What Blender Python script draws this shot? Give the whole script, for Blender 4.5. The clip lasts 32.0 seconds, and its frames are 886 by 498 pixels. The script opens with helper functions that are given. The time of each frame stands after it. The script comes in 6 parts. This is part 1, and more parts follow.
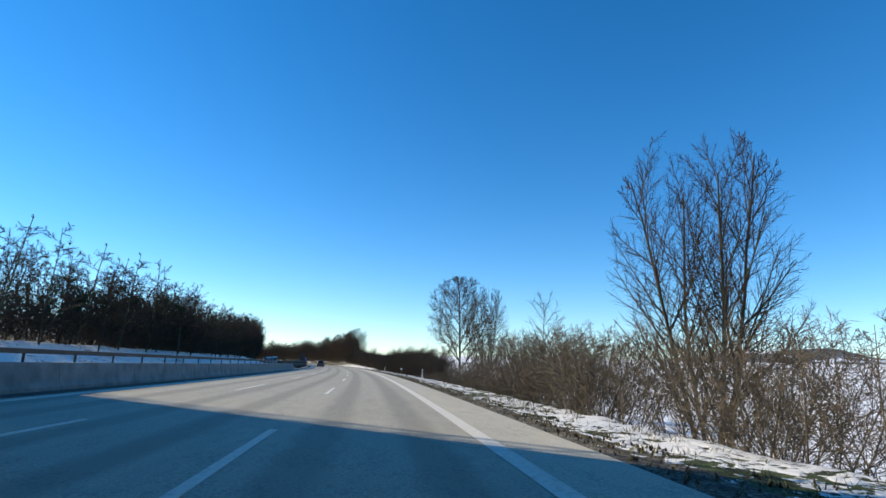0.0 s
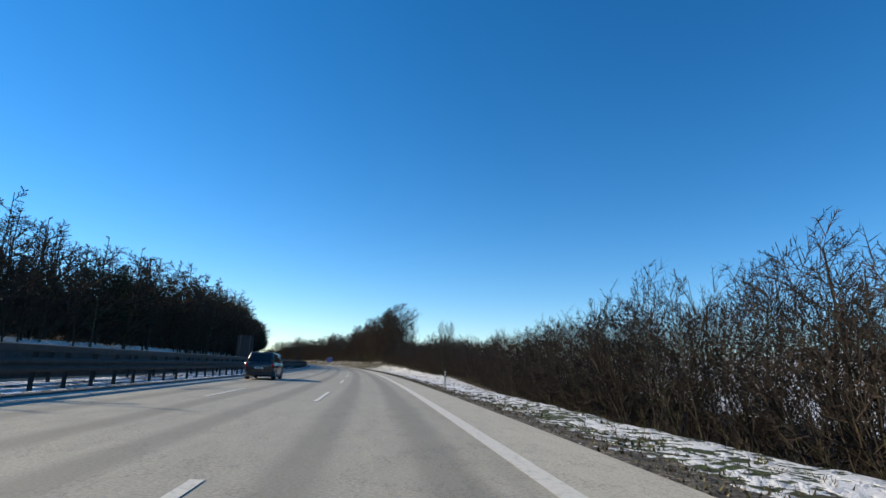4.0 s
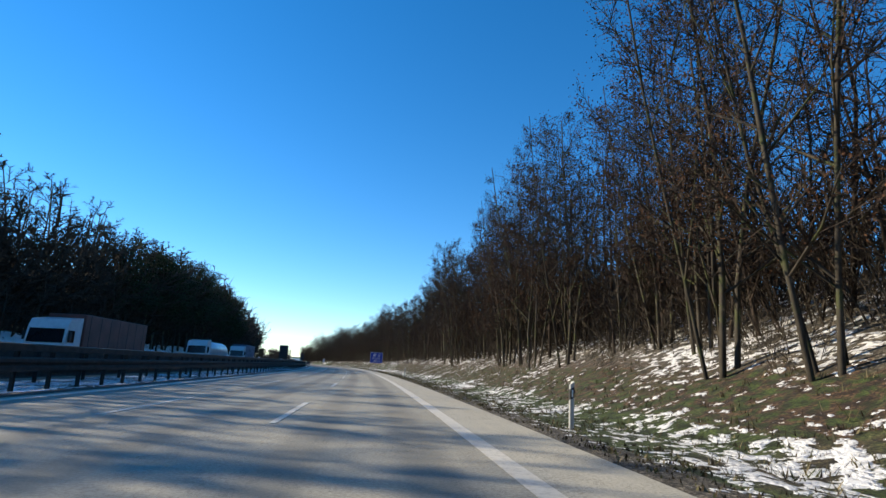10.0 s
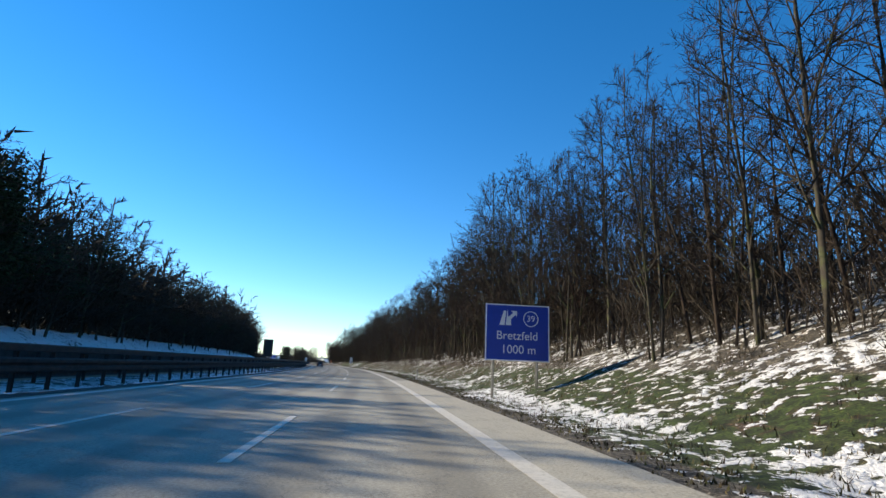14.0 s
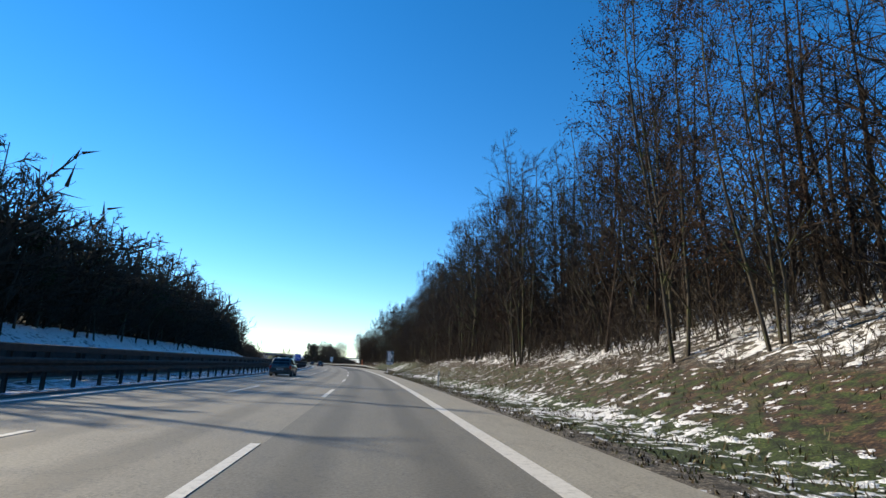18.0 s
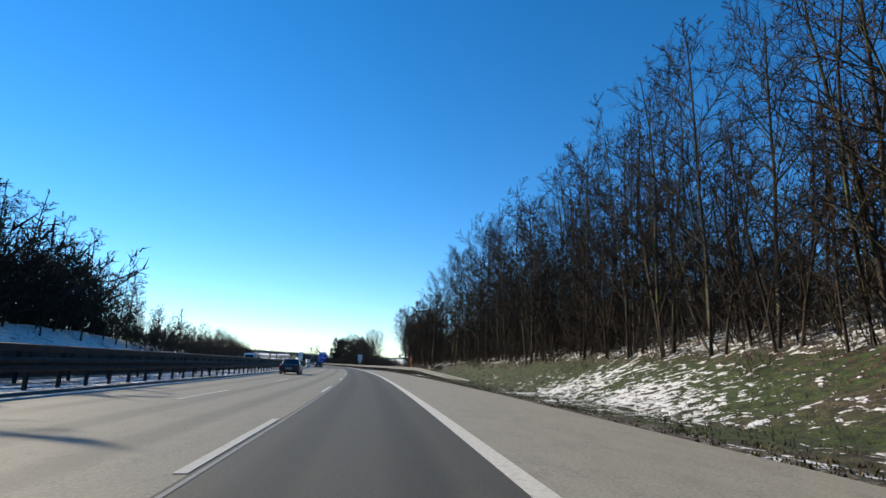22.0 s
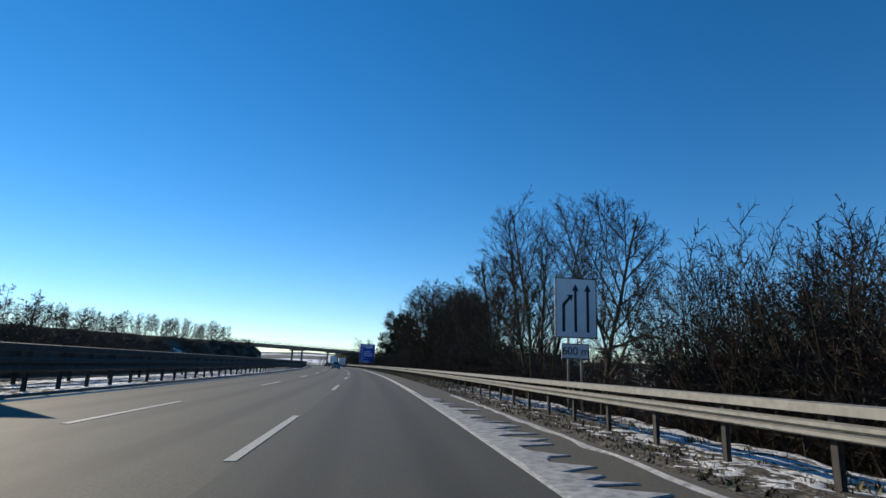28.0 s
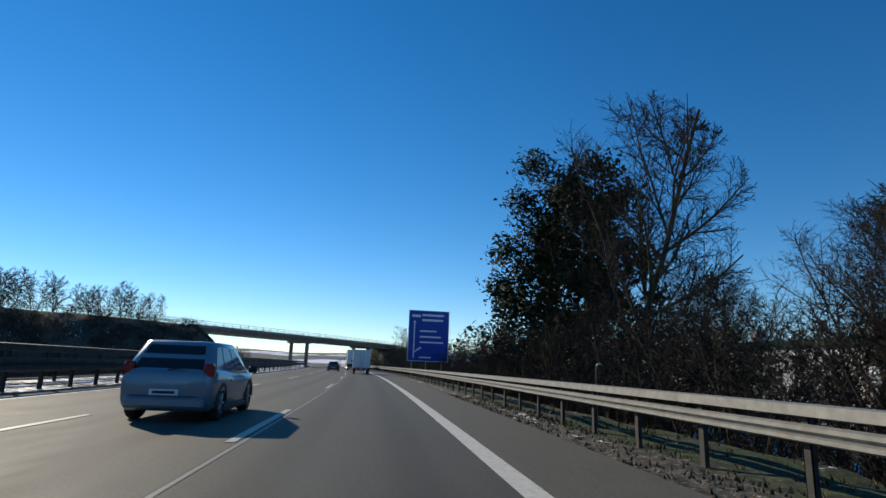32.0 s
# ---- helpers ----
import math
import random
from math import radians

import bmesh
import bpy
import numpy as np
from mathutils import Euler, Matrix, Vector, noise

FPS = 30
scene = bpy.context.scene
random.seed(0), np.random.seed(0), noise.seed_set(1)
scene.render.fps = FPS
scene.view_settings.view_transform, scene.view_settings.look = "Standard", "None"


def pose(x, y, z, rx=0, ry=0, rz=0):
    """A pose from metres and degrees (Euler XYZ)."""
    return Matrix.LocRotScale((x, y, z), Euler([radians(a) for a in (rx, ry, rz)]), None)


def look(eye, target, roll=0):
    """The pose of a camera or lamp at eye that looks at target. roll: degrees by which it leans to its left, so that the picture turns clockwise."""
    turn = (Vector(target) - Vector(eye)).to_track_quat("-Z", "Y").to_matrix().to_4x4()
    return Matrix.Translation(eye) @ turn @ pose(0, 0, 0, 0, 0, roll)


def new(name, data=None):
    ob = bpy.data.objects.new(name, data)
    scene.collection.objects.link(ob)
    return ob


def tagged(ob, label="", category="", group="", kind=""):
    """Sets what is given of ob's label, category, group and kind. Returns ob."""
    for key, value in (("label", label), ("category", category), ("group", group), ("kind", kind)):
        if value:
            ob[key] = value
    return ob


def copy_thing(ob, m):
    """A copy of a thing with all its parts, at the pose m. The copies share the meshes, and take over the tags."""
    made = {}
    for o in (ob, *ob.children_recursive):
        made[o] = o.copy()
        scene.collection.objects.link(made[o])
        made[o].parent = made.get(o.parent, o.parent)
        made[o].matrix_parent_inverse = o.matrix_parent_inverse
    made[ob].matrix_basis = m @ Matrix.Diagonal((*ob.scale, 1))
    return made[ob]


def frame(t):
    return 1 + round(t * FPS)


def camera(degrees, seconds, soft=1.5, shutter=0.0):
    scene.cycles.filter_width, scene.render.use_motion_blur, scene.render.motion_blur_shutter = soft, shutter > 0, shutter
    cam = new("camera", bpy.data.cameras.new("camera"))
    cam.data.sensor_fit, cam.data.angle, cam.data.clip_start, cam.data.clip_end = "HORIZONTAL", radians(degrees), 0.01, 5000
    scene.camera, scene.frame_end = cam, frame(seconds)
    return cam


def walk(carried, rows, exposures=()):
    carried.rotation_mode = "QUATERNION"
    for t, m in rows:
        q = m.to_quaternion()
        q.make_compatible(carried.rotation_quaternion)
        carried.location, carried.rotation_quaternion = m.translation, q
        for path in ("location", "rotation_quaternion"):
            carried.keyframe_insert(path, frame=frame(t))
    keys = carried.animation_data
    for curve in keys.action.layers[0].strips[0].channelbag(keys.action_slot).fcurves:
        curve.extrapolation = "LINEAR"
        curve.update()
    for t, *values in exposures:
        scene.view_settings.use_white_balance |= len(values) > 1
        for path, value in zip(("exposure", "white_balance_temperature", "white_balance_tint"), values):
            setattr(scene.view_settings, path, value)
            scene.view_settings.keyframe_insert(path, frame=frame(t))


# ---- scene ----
# ---------------------------------------------------------------- the road's line
# A long left-hand bend of the motorway. s runs along the driven lane, d is the offset to its right.
BEND = 1500.0
SPEED = 28.1


def P(s, d, z=0.0):
    a = s / BEND
    return Vector(((BEND + d) * math.cos(a) - BEND, (BEND + d) * math.sin(a), z))


def heading(s):
    """Degrees by which the road's tangent has turned left at s."""
    return math.degrees(s / BEND)


def along(points, s):
    """Smooth value between (s, value) pairs."""
    if s <= points[0][0]:
        return points[0][1]
    for (a, va), (b, vb) in zip(points, points[1:]):
        if s <= b:
            u = (s - a) / (b - a)
            u = u * u * (3 - 2 * u)
            return va + (vb - va) * u
    return points[-1][1]


# ---------------------------------------------------------------- camera and walk
cam = camera(78.0, 32.0, soft=1.5)
EYE_HEIGHT = 1.2
# seconds, yaw to the right of the road, pitch, offset in the lane
AIM = [(0, 6.4, 12.2, -0.15), (1, 6.4, 12.2, -0.18), (2, 6.4, 12.2, -0.12), (3, 6.4, 12.2, -0.15), (5, 6.4, 12.2, -0.17), (6, 6.4, 12.2, -0.16),
       (7, 6.4, 12.2, -0.16), (8, 6.4, 12.2, -0.06), (9, 6.4, 12.2, 0.04), (10, 6.4, 12.2, 0.05), (11, 6.4, 12.2, 0.03), (12, 6.4, 12.2, 0.10),
       (13, 6.4, 12.2, 0.04), (14, 6.4, 12.2, -0.15), (15.5, 6.4, 12.2, -0.22), (17, 6.4, 12.2, -0.25), (18, 6.4, 12.2, -0.20), (19, 6.4, 12.2, -0.06),
       (20, 6.4, 12.2, 0.17), (21, 6.4, 12.2, 0.18), (22, 6.4, 12.2, 0.11), (23, 6.4, 12.2, 0.01), (24, 6.4, 12.2, -0.17), (25, 6.4, 12.2, -0.24),
       (26.5, 6.4, 12.2, -0.24), (28, 6.4, 12.2, -0.20), (29, 6.4, 12.2, -0.10), (30, 6.4, 12.2, 0.13), (31, 6.4, 12.2, 0.20), (32, 6.4, 12.2, 0.19)]
ROLL = 2.2


def aim(t):
    for a, b in zip(AIM, AIM[1:]):
        if t <= b[0]:
            u = (t - a[0]) / (b[0] - a[0])
            u = u * u * (3 - 2 * u)
            return [p + (q - p) * u for p, q in zip(a[1:], b[1:])]
    return AIM[-1][1:]


def camera_pose(t):
    yaw, pitch, off = aim(t)
    s = SPEED * t
    eye = P(s, off, EYE_HEIGHT)
    a, p = radians(heading(s) - yaw), radians(pitch)
    way = Vector((-math.sin(a) * math.cos(p), math.cos(a) * math.cos(p), math.sin(p)))
    return look(eye, eye + way, ROLL)


walk(cam, [(k / 2, camera_pose(k / 2)) for k in range(65)],
     exposures=[(0, 0.45), (1, 0.33), (2, 0.15), (4, 0.2), (8, 0.42), (17, 0.48), (21, 0.38), (25, 0.02), (32, -0.26)])

# ---------------------------------------------------------------- sky and sun
SUN_AZIMUTH = 74.0      # degrees to the left of the road's first heading
SUN_HEIGHT = 26.2
world = bpy.data.worlds.new("winter_sky")
scene.world = world
world.use_nodes = True
wn = world.node_tree.nodes
wl = world.node_tree.links
for node in list(wn):
    wn.remove(node)
sky = wn.new("ShaderNodeTexSky")
sky.sky_type = "NISHITA"
sky.sun_disc = False
sky.sun_elevation = radians(SUN_HEIGHT)
sky.sun_rotation = radians(-SUN_AZIMUTH)
sky.altitude = 1200
sky.air_density = 1.0
sky.dust_density = 0.0
sky.ozone_density = 3.5
rich = wn.new("ShaderNodeHueSaturation")
rich.inputs["Saturation"].default_value = 1.3
rich.inputs["Hue"].default_value = 0.4995
background = wn.new("ShaderNodeBackground")
background.inputs["Strength"].default_value = 0.15
world_out = wn.new("ShaderNodeOutputWorld")
wl.new(sky.outputs[0], rich.inputs["Color"])
wl.new(rich.outputs[0], background.inputs[0])
wl.new(background.outputs[0], world_out.inputs[0])

sun_data = bpy.data.lights.new("sun", "SUN")
sun_data.energy = 5.0
sun_data.angle = radians(0.55)
sun_data.color = (1.0, 0.88, 0.68)
sun = new("sun", sun_data)
a_sun, h_sun = radians(SUN_AZIMUTH), radians(SUN_HEIGHT)
to_sun = Vector((-math.sin(a_sun) * math.cos(h_sun), math.cos(a_sun) * math.cos(h_sun), math.sin(h_sun)))
sun.matrix_world = look(Vector((0, 0, 60)) + to_sun * 100, Vector((0, 0, 60)))

# ---------------------------------------------------------------- materials


class Mat:
    """A small helper to write node materials."""

    def __init__(self, name, rough=0.8, metal=0.0, coords="Object"):
        self.m = bpy.data.materials.new(name)
        self.m.use_nodes = True
        self.t = self.m.node_tree
        self.b = self.t.nodes["Principled BSDF"]
        self.b.inputs["Roughness"].default_value = rough
        self.b.inputs["Metallic"].default_value = metal
        self.coord = self.t.nodes.new("ShaderNodeTexCoord").outputs[coords]

    def node(self, kind, **links):
        n = self.t.nodes.new(kind)
        for key, value in links.items():
            self.put(n.inputs[key.replace("_", " ")], value)
        return n

    def put(self, socket, value):
        if isinstance(value, bpy.types.NodeSocket):
            self.t.links.new(value, socket)
        else:
            socket.default_value = value

    def noise(self, scale, detail=4.0, rough=0.55, stretch=None):
        co = self.coord
        if stretch:
            mp = self.node("ShaderNodeMapping")
            self.put(mp.inputs["Vector"], co)
            mp.inputs["Scale"].default_value = stretch
            co = mp.outputs[0]
        n = self.node("ShaderNodeTexNoise", Scale=scale, Detail=detail, Roughness=rough)
        self.put(n.inputs["Vector"], co)
        return n.outputs["Fac"]

    def ramp(self, fac, stops):
        r = self.node("ShaderNodeValToRGB")
        self.put(r.inputs[0], fac)
        e = r.color_ramp.elements
        while len(e) < len(stops):
            e.new(0.5)
        for item, (pos, col) in zip(e, stops):
            item.position = pos
            item.color = (*col, 1) if len(col) == 3 else col
        return r.outputs[0]

    def math(self, op, a, b=0.0):
        n = self.node("ShaderNodeMath")
        n.operation = op
        n.use_clamp = False
        self.put(n.inputs[0], a)
        self.put(n.inputs[1], b)
        return n.outputs[0]

    def step(self, value, lo, hi):
        n = self.node("ShaderNodeMapRange")
        n.interpolation_type = "SMOOTHSTEP"
        self.put(n.inputs["Value"], value)
        self.put(n.inputs["From Min"], lo)
        self.put(n.inputs["From Max"], hi)
        return n.outputs[0]

    def mix(self, fac, a, b, blend="MIX"):
        n = self.node("ShaderNodeMix")
        n.data_type = "RGBA"
        n.blend_type = blend
        for socket, value in ((n.inputs[0], fac), (n.inputs[6], a), (n.inputs[7], b)):
            self.put(socket, (*value, 1) if isinstance(value, tuple) and len(value) == 3 else value)
        return n.outputs[2]

    def bump(self, height, strength=0.4, distance=0.02):
        n = self.node("ShaderNodeBump", Strength=strength, Distance=distance, Height=height)
        self.put(self.b.inputs["Normal"], n.outputs[0])

    def color(self, value):
        self.put(self.b.inputs["Base Color"], (*value, 1) if isinstance(value, tuple) else value)
        return self

    def attr(self, name):
        n = self.node("ShaderNodeAttribute")
        n.attribute_name = name
        return n.outputs


def simple(name, col, rough=0.6, metal=0.0, vary=0.25, scale=3.0, bump=0.0):
    m = Mat(name, rough, metal)
    f = m.noise(scale, 5)
    lo = tuple(c * (1 - vary) for c in col)
    hi = tuple(min(1, c * (1 + vary)) for c in col)
    m.color(m.ramp(f, [(0.3, lo), (0.7, hi)]))
    if bump:
        m.bump(m.noise(scale * 8, 4), bump, 0.01)
    return m.m


def road_material(name, base, tracks, dark_lane=False):
    """Worn concrete-grey asphalt; UV runs in metres: u across (d), v along (s)."""
    m = Mat(name, 0.62, coords="UV")
    sep = m.node("ShaderNodeSeparateXYZ")
    m.put(sep.inputs[0], m.coord)
    d = sep.outputs[0]
    big = m.noise(0.6, 5, 0.6, (0.8, 0.05, 1))
    fine = m.noise(22, 5, 0.7)
    mid = m.noise(3.0, 4, 0.6, (1, 0.25, 1))
    col = m.ramp(big, [(0.25, tuple(c * 0.80 for c in base)), (0.75, tuple(c * 1.15 for c in base))])
    col = m.mix(0.45, col, m.ramp(mid, [(0.3, tuple(c * 0.7 for c in base)), (0.7, tuple(c * 1.25 for c in base))]))
    col = m.mix(0.30, col, m.ramp(fine, [(0.35, tuple(c * 0.2 for c in base)), (0.65, tuple(c * 1.85 for c in base))]))
    for centre, half in tracks:
        off = m.math("ABSOLUTE", m.math("SUBTRACT", m.math("ADD", d, m.math("MULTIPLY", m.math("SUBTRACT", big, 0.5), 0.35)), centre))
        f = m.step(off, half, half * 0.25)
        col = m.mix(m.math("MULTIPLY", f, 0.45), col, tuple(c * 0.42 for c in base))
    # transverse joints and sealed cracks
    crack = m.noise(0.35, 8, 0.75, (1, 0.5, 1))
    line = m.step(m.math("ABSOLUTE", m.math("SUBTRACT", crack, 0.5)), 0.006, 0.002)
    col = m.mix(m.math("MULTIPLY", line, 0.35), col, (0.05, 0.05, 0.05))
    m.color(col)
    m.put(m.b.inputs["Roughness"], m.math("ADD", 0.66, m.math("MULTIPLY", mid, 0.2)))
    m.b.inputs["Specular IOR Level"].default_value = 0.3
    m.bump(fine, 0.35, 0.006)
    return m.m


LANE_TRACKS = [(-0.95, 0.55), (0.75, 0.55), (-4.9, 0.5), (-3.2, 0.5), (-8.5, 0.5), (-7.0, 0.5)]
M_ROAD = road_material("worn_asphalt", (0.345, 0.318, 0.252), LANE_TRACKS)
M_ROAD_MID = road_material("greyer_worn_asphalt", (0.232, 0.213, 0.168), LANE_TRACKS[2:])
M_SHOULDER_MID = road_material("greyer_shoulder_asphalt", (0.29, 0.266, 0.208), [])
M_ROAD_OLD = road_material("old_brownish_asphalt", (0.104, 0.095, 0.072), LANE_TRACKS[2:])
M_ROAD_DARK = road_material("dark_asphalt", (0.076, 0.072, 0.058), [(-0.9, 0.5), (0.7, 0.5)])
M_ROAD_GREY = road_material("grey_asphalt", (0.165, 0.154, 0.123), [(-0.9, 0.5), (0.7, 0.5)])
M_SHOULDER_OLD = road_material("old_shoulder_asphalt", (0.108, 0.098, 0.074), [])
M_SHOULDER = road_material("shoulder_asphalt", (0.43, 0.396, 0.315), [])


def paint_material(name, k):
    m = Mat(name, 0.6)
    wear = m.noise(9, 6, 0.7)
    m.color(m.ramp(wear, [(0.32, (0.44 * k, 0.41 * k, 0.34 * k)), (0.5, (0.62 * k, 0.58 * k, 0.49 * k)), (0.8, (0.70 * k, 0.66 * k, 0.57 * k))]))
    m.bump(wear, 0.2, 0.004)
    return m.m


M_PAINT = paint_material("road_paint", 1.0)
M_PAINT_FADED = paint_material("faded_road_paint", 0.78)
M_PAINT_WORN = paint_material("worn_road_paint", 0.38)


def ground_material():
    """Snow patches over dead grass, moss, dirt and leaf litter. The masks say where each lies."""
    m = Mat("winter_verge", 0.9, coords="UV")
    mask = m.node("ShaderNodeSeparateColor")
    m.put(mask.inputs[0], m.attr("cover")["Color"])
    snow_a, grass_a, leaf_a = mask.outputs[0], mask.outputs[1], mask.outputs[2]
    clump = m.noise(2.7, 3, 0.5, (1.0, 0.75, 1))
    crumb = m.noise(8.5, 4, 0.6, (1.0, 0.7, 1))
    patch = m.noise(0.24, 5, 0.6)
    fine = m.noise(13, 7, 0.75)
    blades = m.noise(26, 7, 0.8, (1, 0.5, 1))
    dirt = m.ramp(fine, [(0.40, (0.018, 0.015, 0.011)), (0.51, (0.10, 0.085, 0.062)), (0.62, (0.34, 0.30, 0.24))])
    green = m.ramp(blades, [(0.41, (0.008, 0.014, 0.003)), (0.51, (0.042, 0.068, 0.011)), (0.61, (0.10, 0.13, 0.03))])
    straw = m.ramp(blades, [(0.41, (0.016, 0.012, 0.008)), (0.51, (0.065, 0.053, 0.027)), (0.61, (0.19, 0.15, 0.08))])
    leaf = m.ramp(fine, [(0.40, (0.012, 0.007, 0.005)), (0.52, (0.075, 0.042, 0.022)), (0.63, (0.21, 0.125, 0.065))])
    grass = m.mix(m.step(patch, 0.50, 0.64), green, straw)
    base = m.mix(m.step(m.math("ADD", grass_a, m.math("SUBTRACT", patch, 0.5)), 0.35, 0.6), dirt, grass)
    base = m.mix(m.step(m.math("ADD", leaf_a, m.math("MULTIPLY", m.math("SUBTRACT", clump, 0.5), 1.4)), 0.4, 0.6), base, leaf)
    rough_cover = m.ramp(m.noise(3.2, 5, 0.7, (1, 0.8, 1)), [(0.41, (0.30, 0.30, 0.30)), (0.60, (1.2, 1.17, 1.1))])
    base = m.mix(1.0, base, rough_cover, "MULTIPLY")
    level = m.math("ADD", m.math("ADD", m.math("MULTIPLY", clump, 0.78), m.math("MULTIPLY", patch, 0.62)), m.math("MULTIPLY", crumb, 0.45))
    level = m.math("SUBTRACT", level, m.math("SUBTRACT", 1.41, snow_a))
    snow = m.step(level, 0.0, 0.025)
    white = m.ramp(fine, [(0.3, (0.74, 0.73, 0.715)), (0.7, (0.91, 0.895, 0.87))])
    m.color(m.mix(snow, base, white))
    m.put(m.b.inputs["Roughness"], m.math("SUBTRACT", 0.95, m.math("MULTIPLY", snow, 0.4)))
    m.bump(m.math("ADD", m.math("MULTIPLY", m.step(level, -0.02, 0.16), 1.2), m.math("MULTIPLY", fine, 0.45)), 0.7, 0.08)
    return m.m


M_GROUND = ground_material()


def bark_material(name, dark, light, moss=0.0):
    m = Mat(name, 0.9)
    f = m.noise(5, 5, 0.65, (1, 1, 0.25))
    col = m.ramp(f, [(0.3, dark), (0.7, light)])
    tint = m.node("ShaderNodeObjectInfo").outputs["Random"]
    col = m.mix(m.math("MULTIPLY", tint, 0.5), col, tuple(c * 0.55 for c in light))
    if moss:
        col = m.mix(m.math("MULTIPLY", m.step(m.noise(1.3, 3), 0.5, 0.62), moss), col, (0.09, 0.11, 0.035))
    m.color(col)
    m.b.inputs["Specular IOR Level"].default_value = 0.12
    m.bump(f, 0.6, 0.02)
    return m.m


M_BARK = bark_material("grey_bark", (0.026, 0.022, 0.018), (0.11, 0.094, 0.072), 0.5)
M_TWIG = bark_material("twig_bark", (0.024, 0.018, 0.014), (0.082, 0.060, 0.045))
M_TWIG_RED = bark_material("reddish_twigs", (0.030, 0.019, 0.016), (0.088, 0.056, 0.047))
# shaded copy of the twig bark; the hedges' gloom is put into its colour
M_TWIG_SHADED = bark_material("shaded_twigs", (0.016, 0.014, 0.012), (0.056, 0.045, 0.037))
M_TWIG_GREY = bark_material("grey_brown_twigs", (0.034, 0.028, 0.021), (0.12, 0.098, 0.073))
M_TWIG_PALE = bark_material("pale_twigs", (0.045, 0.036, 0.026), (0.16, 0.125, 0.09))


def leaf_material(name, a, b):
    m = Mat(name, 0.75)
    rnd = m.node("ShaderNodeNewGeometry").outputs["Random Per Island"]
    m.color(m.ramp(rnd, [(0.0, a), (1.0, b)]))
    m.b.inputs["Specular IOR Level"].default_value = 0.15
    return m.m


M_TWIG_WARM = bark_material("warm_pale_twigs", (0.06, 0.048, 0.035), (0.20, 0.165, 0.12))
M_DEAD_LEAF = leaf_material("withered_leaves", (0.032, 0.016, 0.010), (0.12, 0.058, 0.028))
M_NEEDLE = leaf_material("dark_needles", (0.010, 0.018, 0.008), (0.035, 0.05, 0.02))

M_STEEL = simple("galvanised_steel", (0.29, 0.278, 0.245), 0.55, 0.35, 0.2, 6, 0.1)
# near black: the shade on the median rails' backlit side is in this colour
M_STEEL_SHADED = simple("shade_dark_weathered_steel", (0.042, 0.037, 0.032), 0.75, 0.1, 0.4, 4, 0.2)
M_PAVING = simple("pale_stone_paving", (0.34, 0.33, 0.30), 0.85, 0, 0.3, 1.5, 0.4)
# blotchy concrete, base lowered to carry the shade of the median wall's road side
M_CONCRETE = simple("shade_dark_stained_concrete", (0.19, 0.185, 0.175), 0.85, 0, 0.3, 1.5, 0.4)
M_GUTTER = simple("dirty_gutter", (0.05, 0.047, 0.042), 0.9, 0, 0.5, 1.2, 0.4)
# white plastic greyed all over to stand in for the posts' shaded face
M_POST = simple("shade_greyed_white_plastic", (0.46, 0.455, 0.43), 0.45, 0, 0.08, 8)
M_BLACK = simple("black_plastic", (0.015, 0.015, 0.016), 0.5, 0, 0.2, 8)
M_BLUE = simple("blue_sign_face", (0.012, 0.05, 0.36), 0.35, 0, 0.08, 3)
M_WHITE = simple("white_sign_face", (0.78, 0.79, 0.80), 0.4, 0, 0.05, 3)
M_GREY_BACK = simple("grey_aluminium", (0.35, 0.36, 0.37), 0.5, 0.4, 0.15, 4)
M_ORANGE = simple("orange_plastic", (0.75, 0.16, 0.02), 0.5, 0, 0.15, 5)

# ---------------------------------------------------------------- mesh helpers


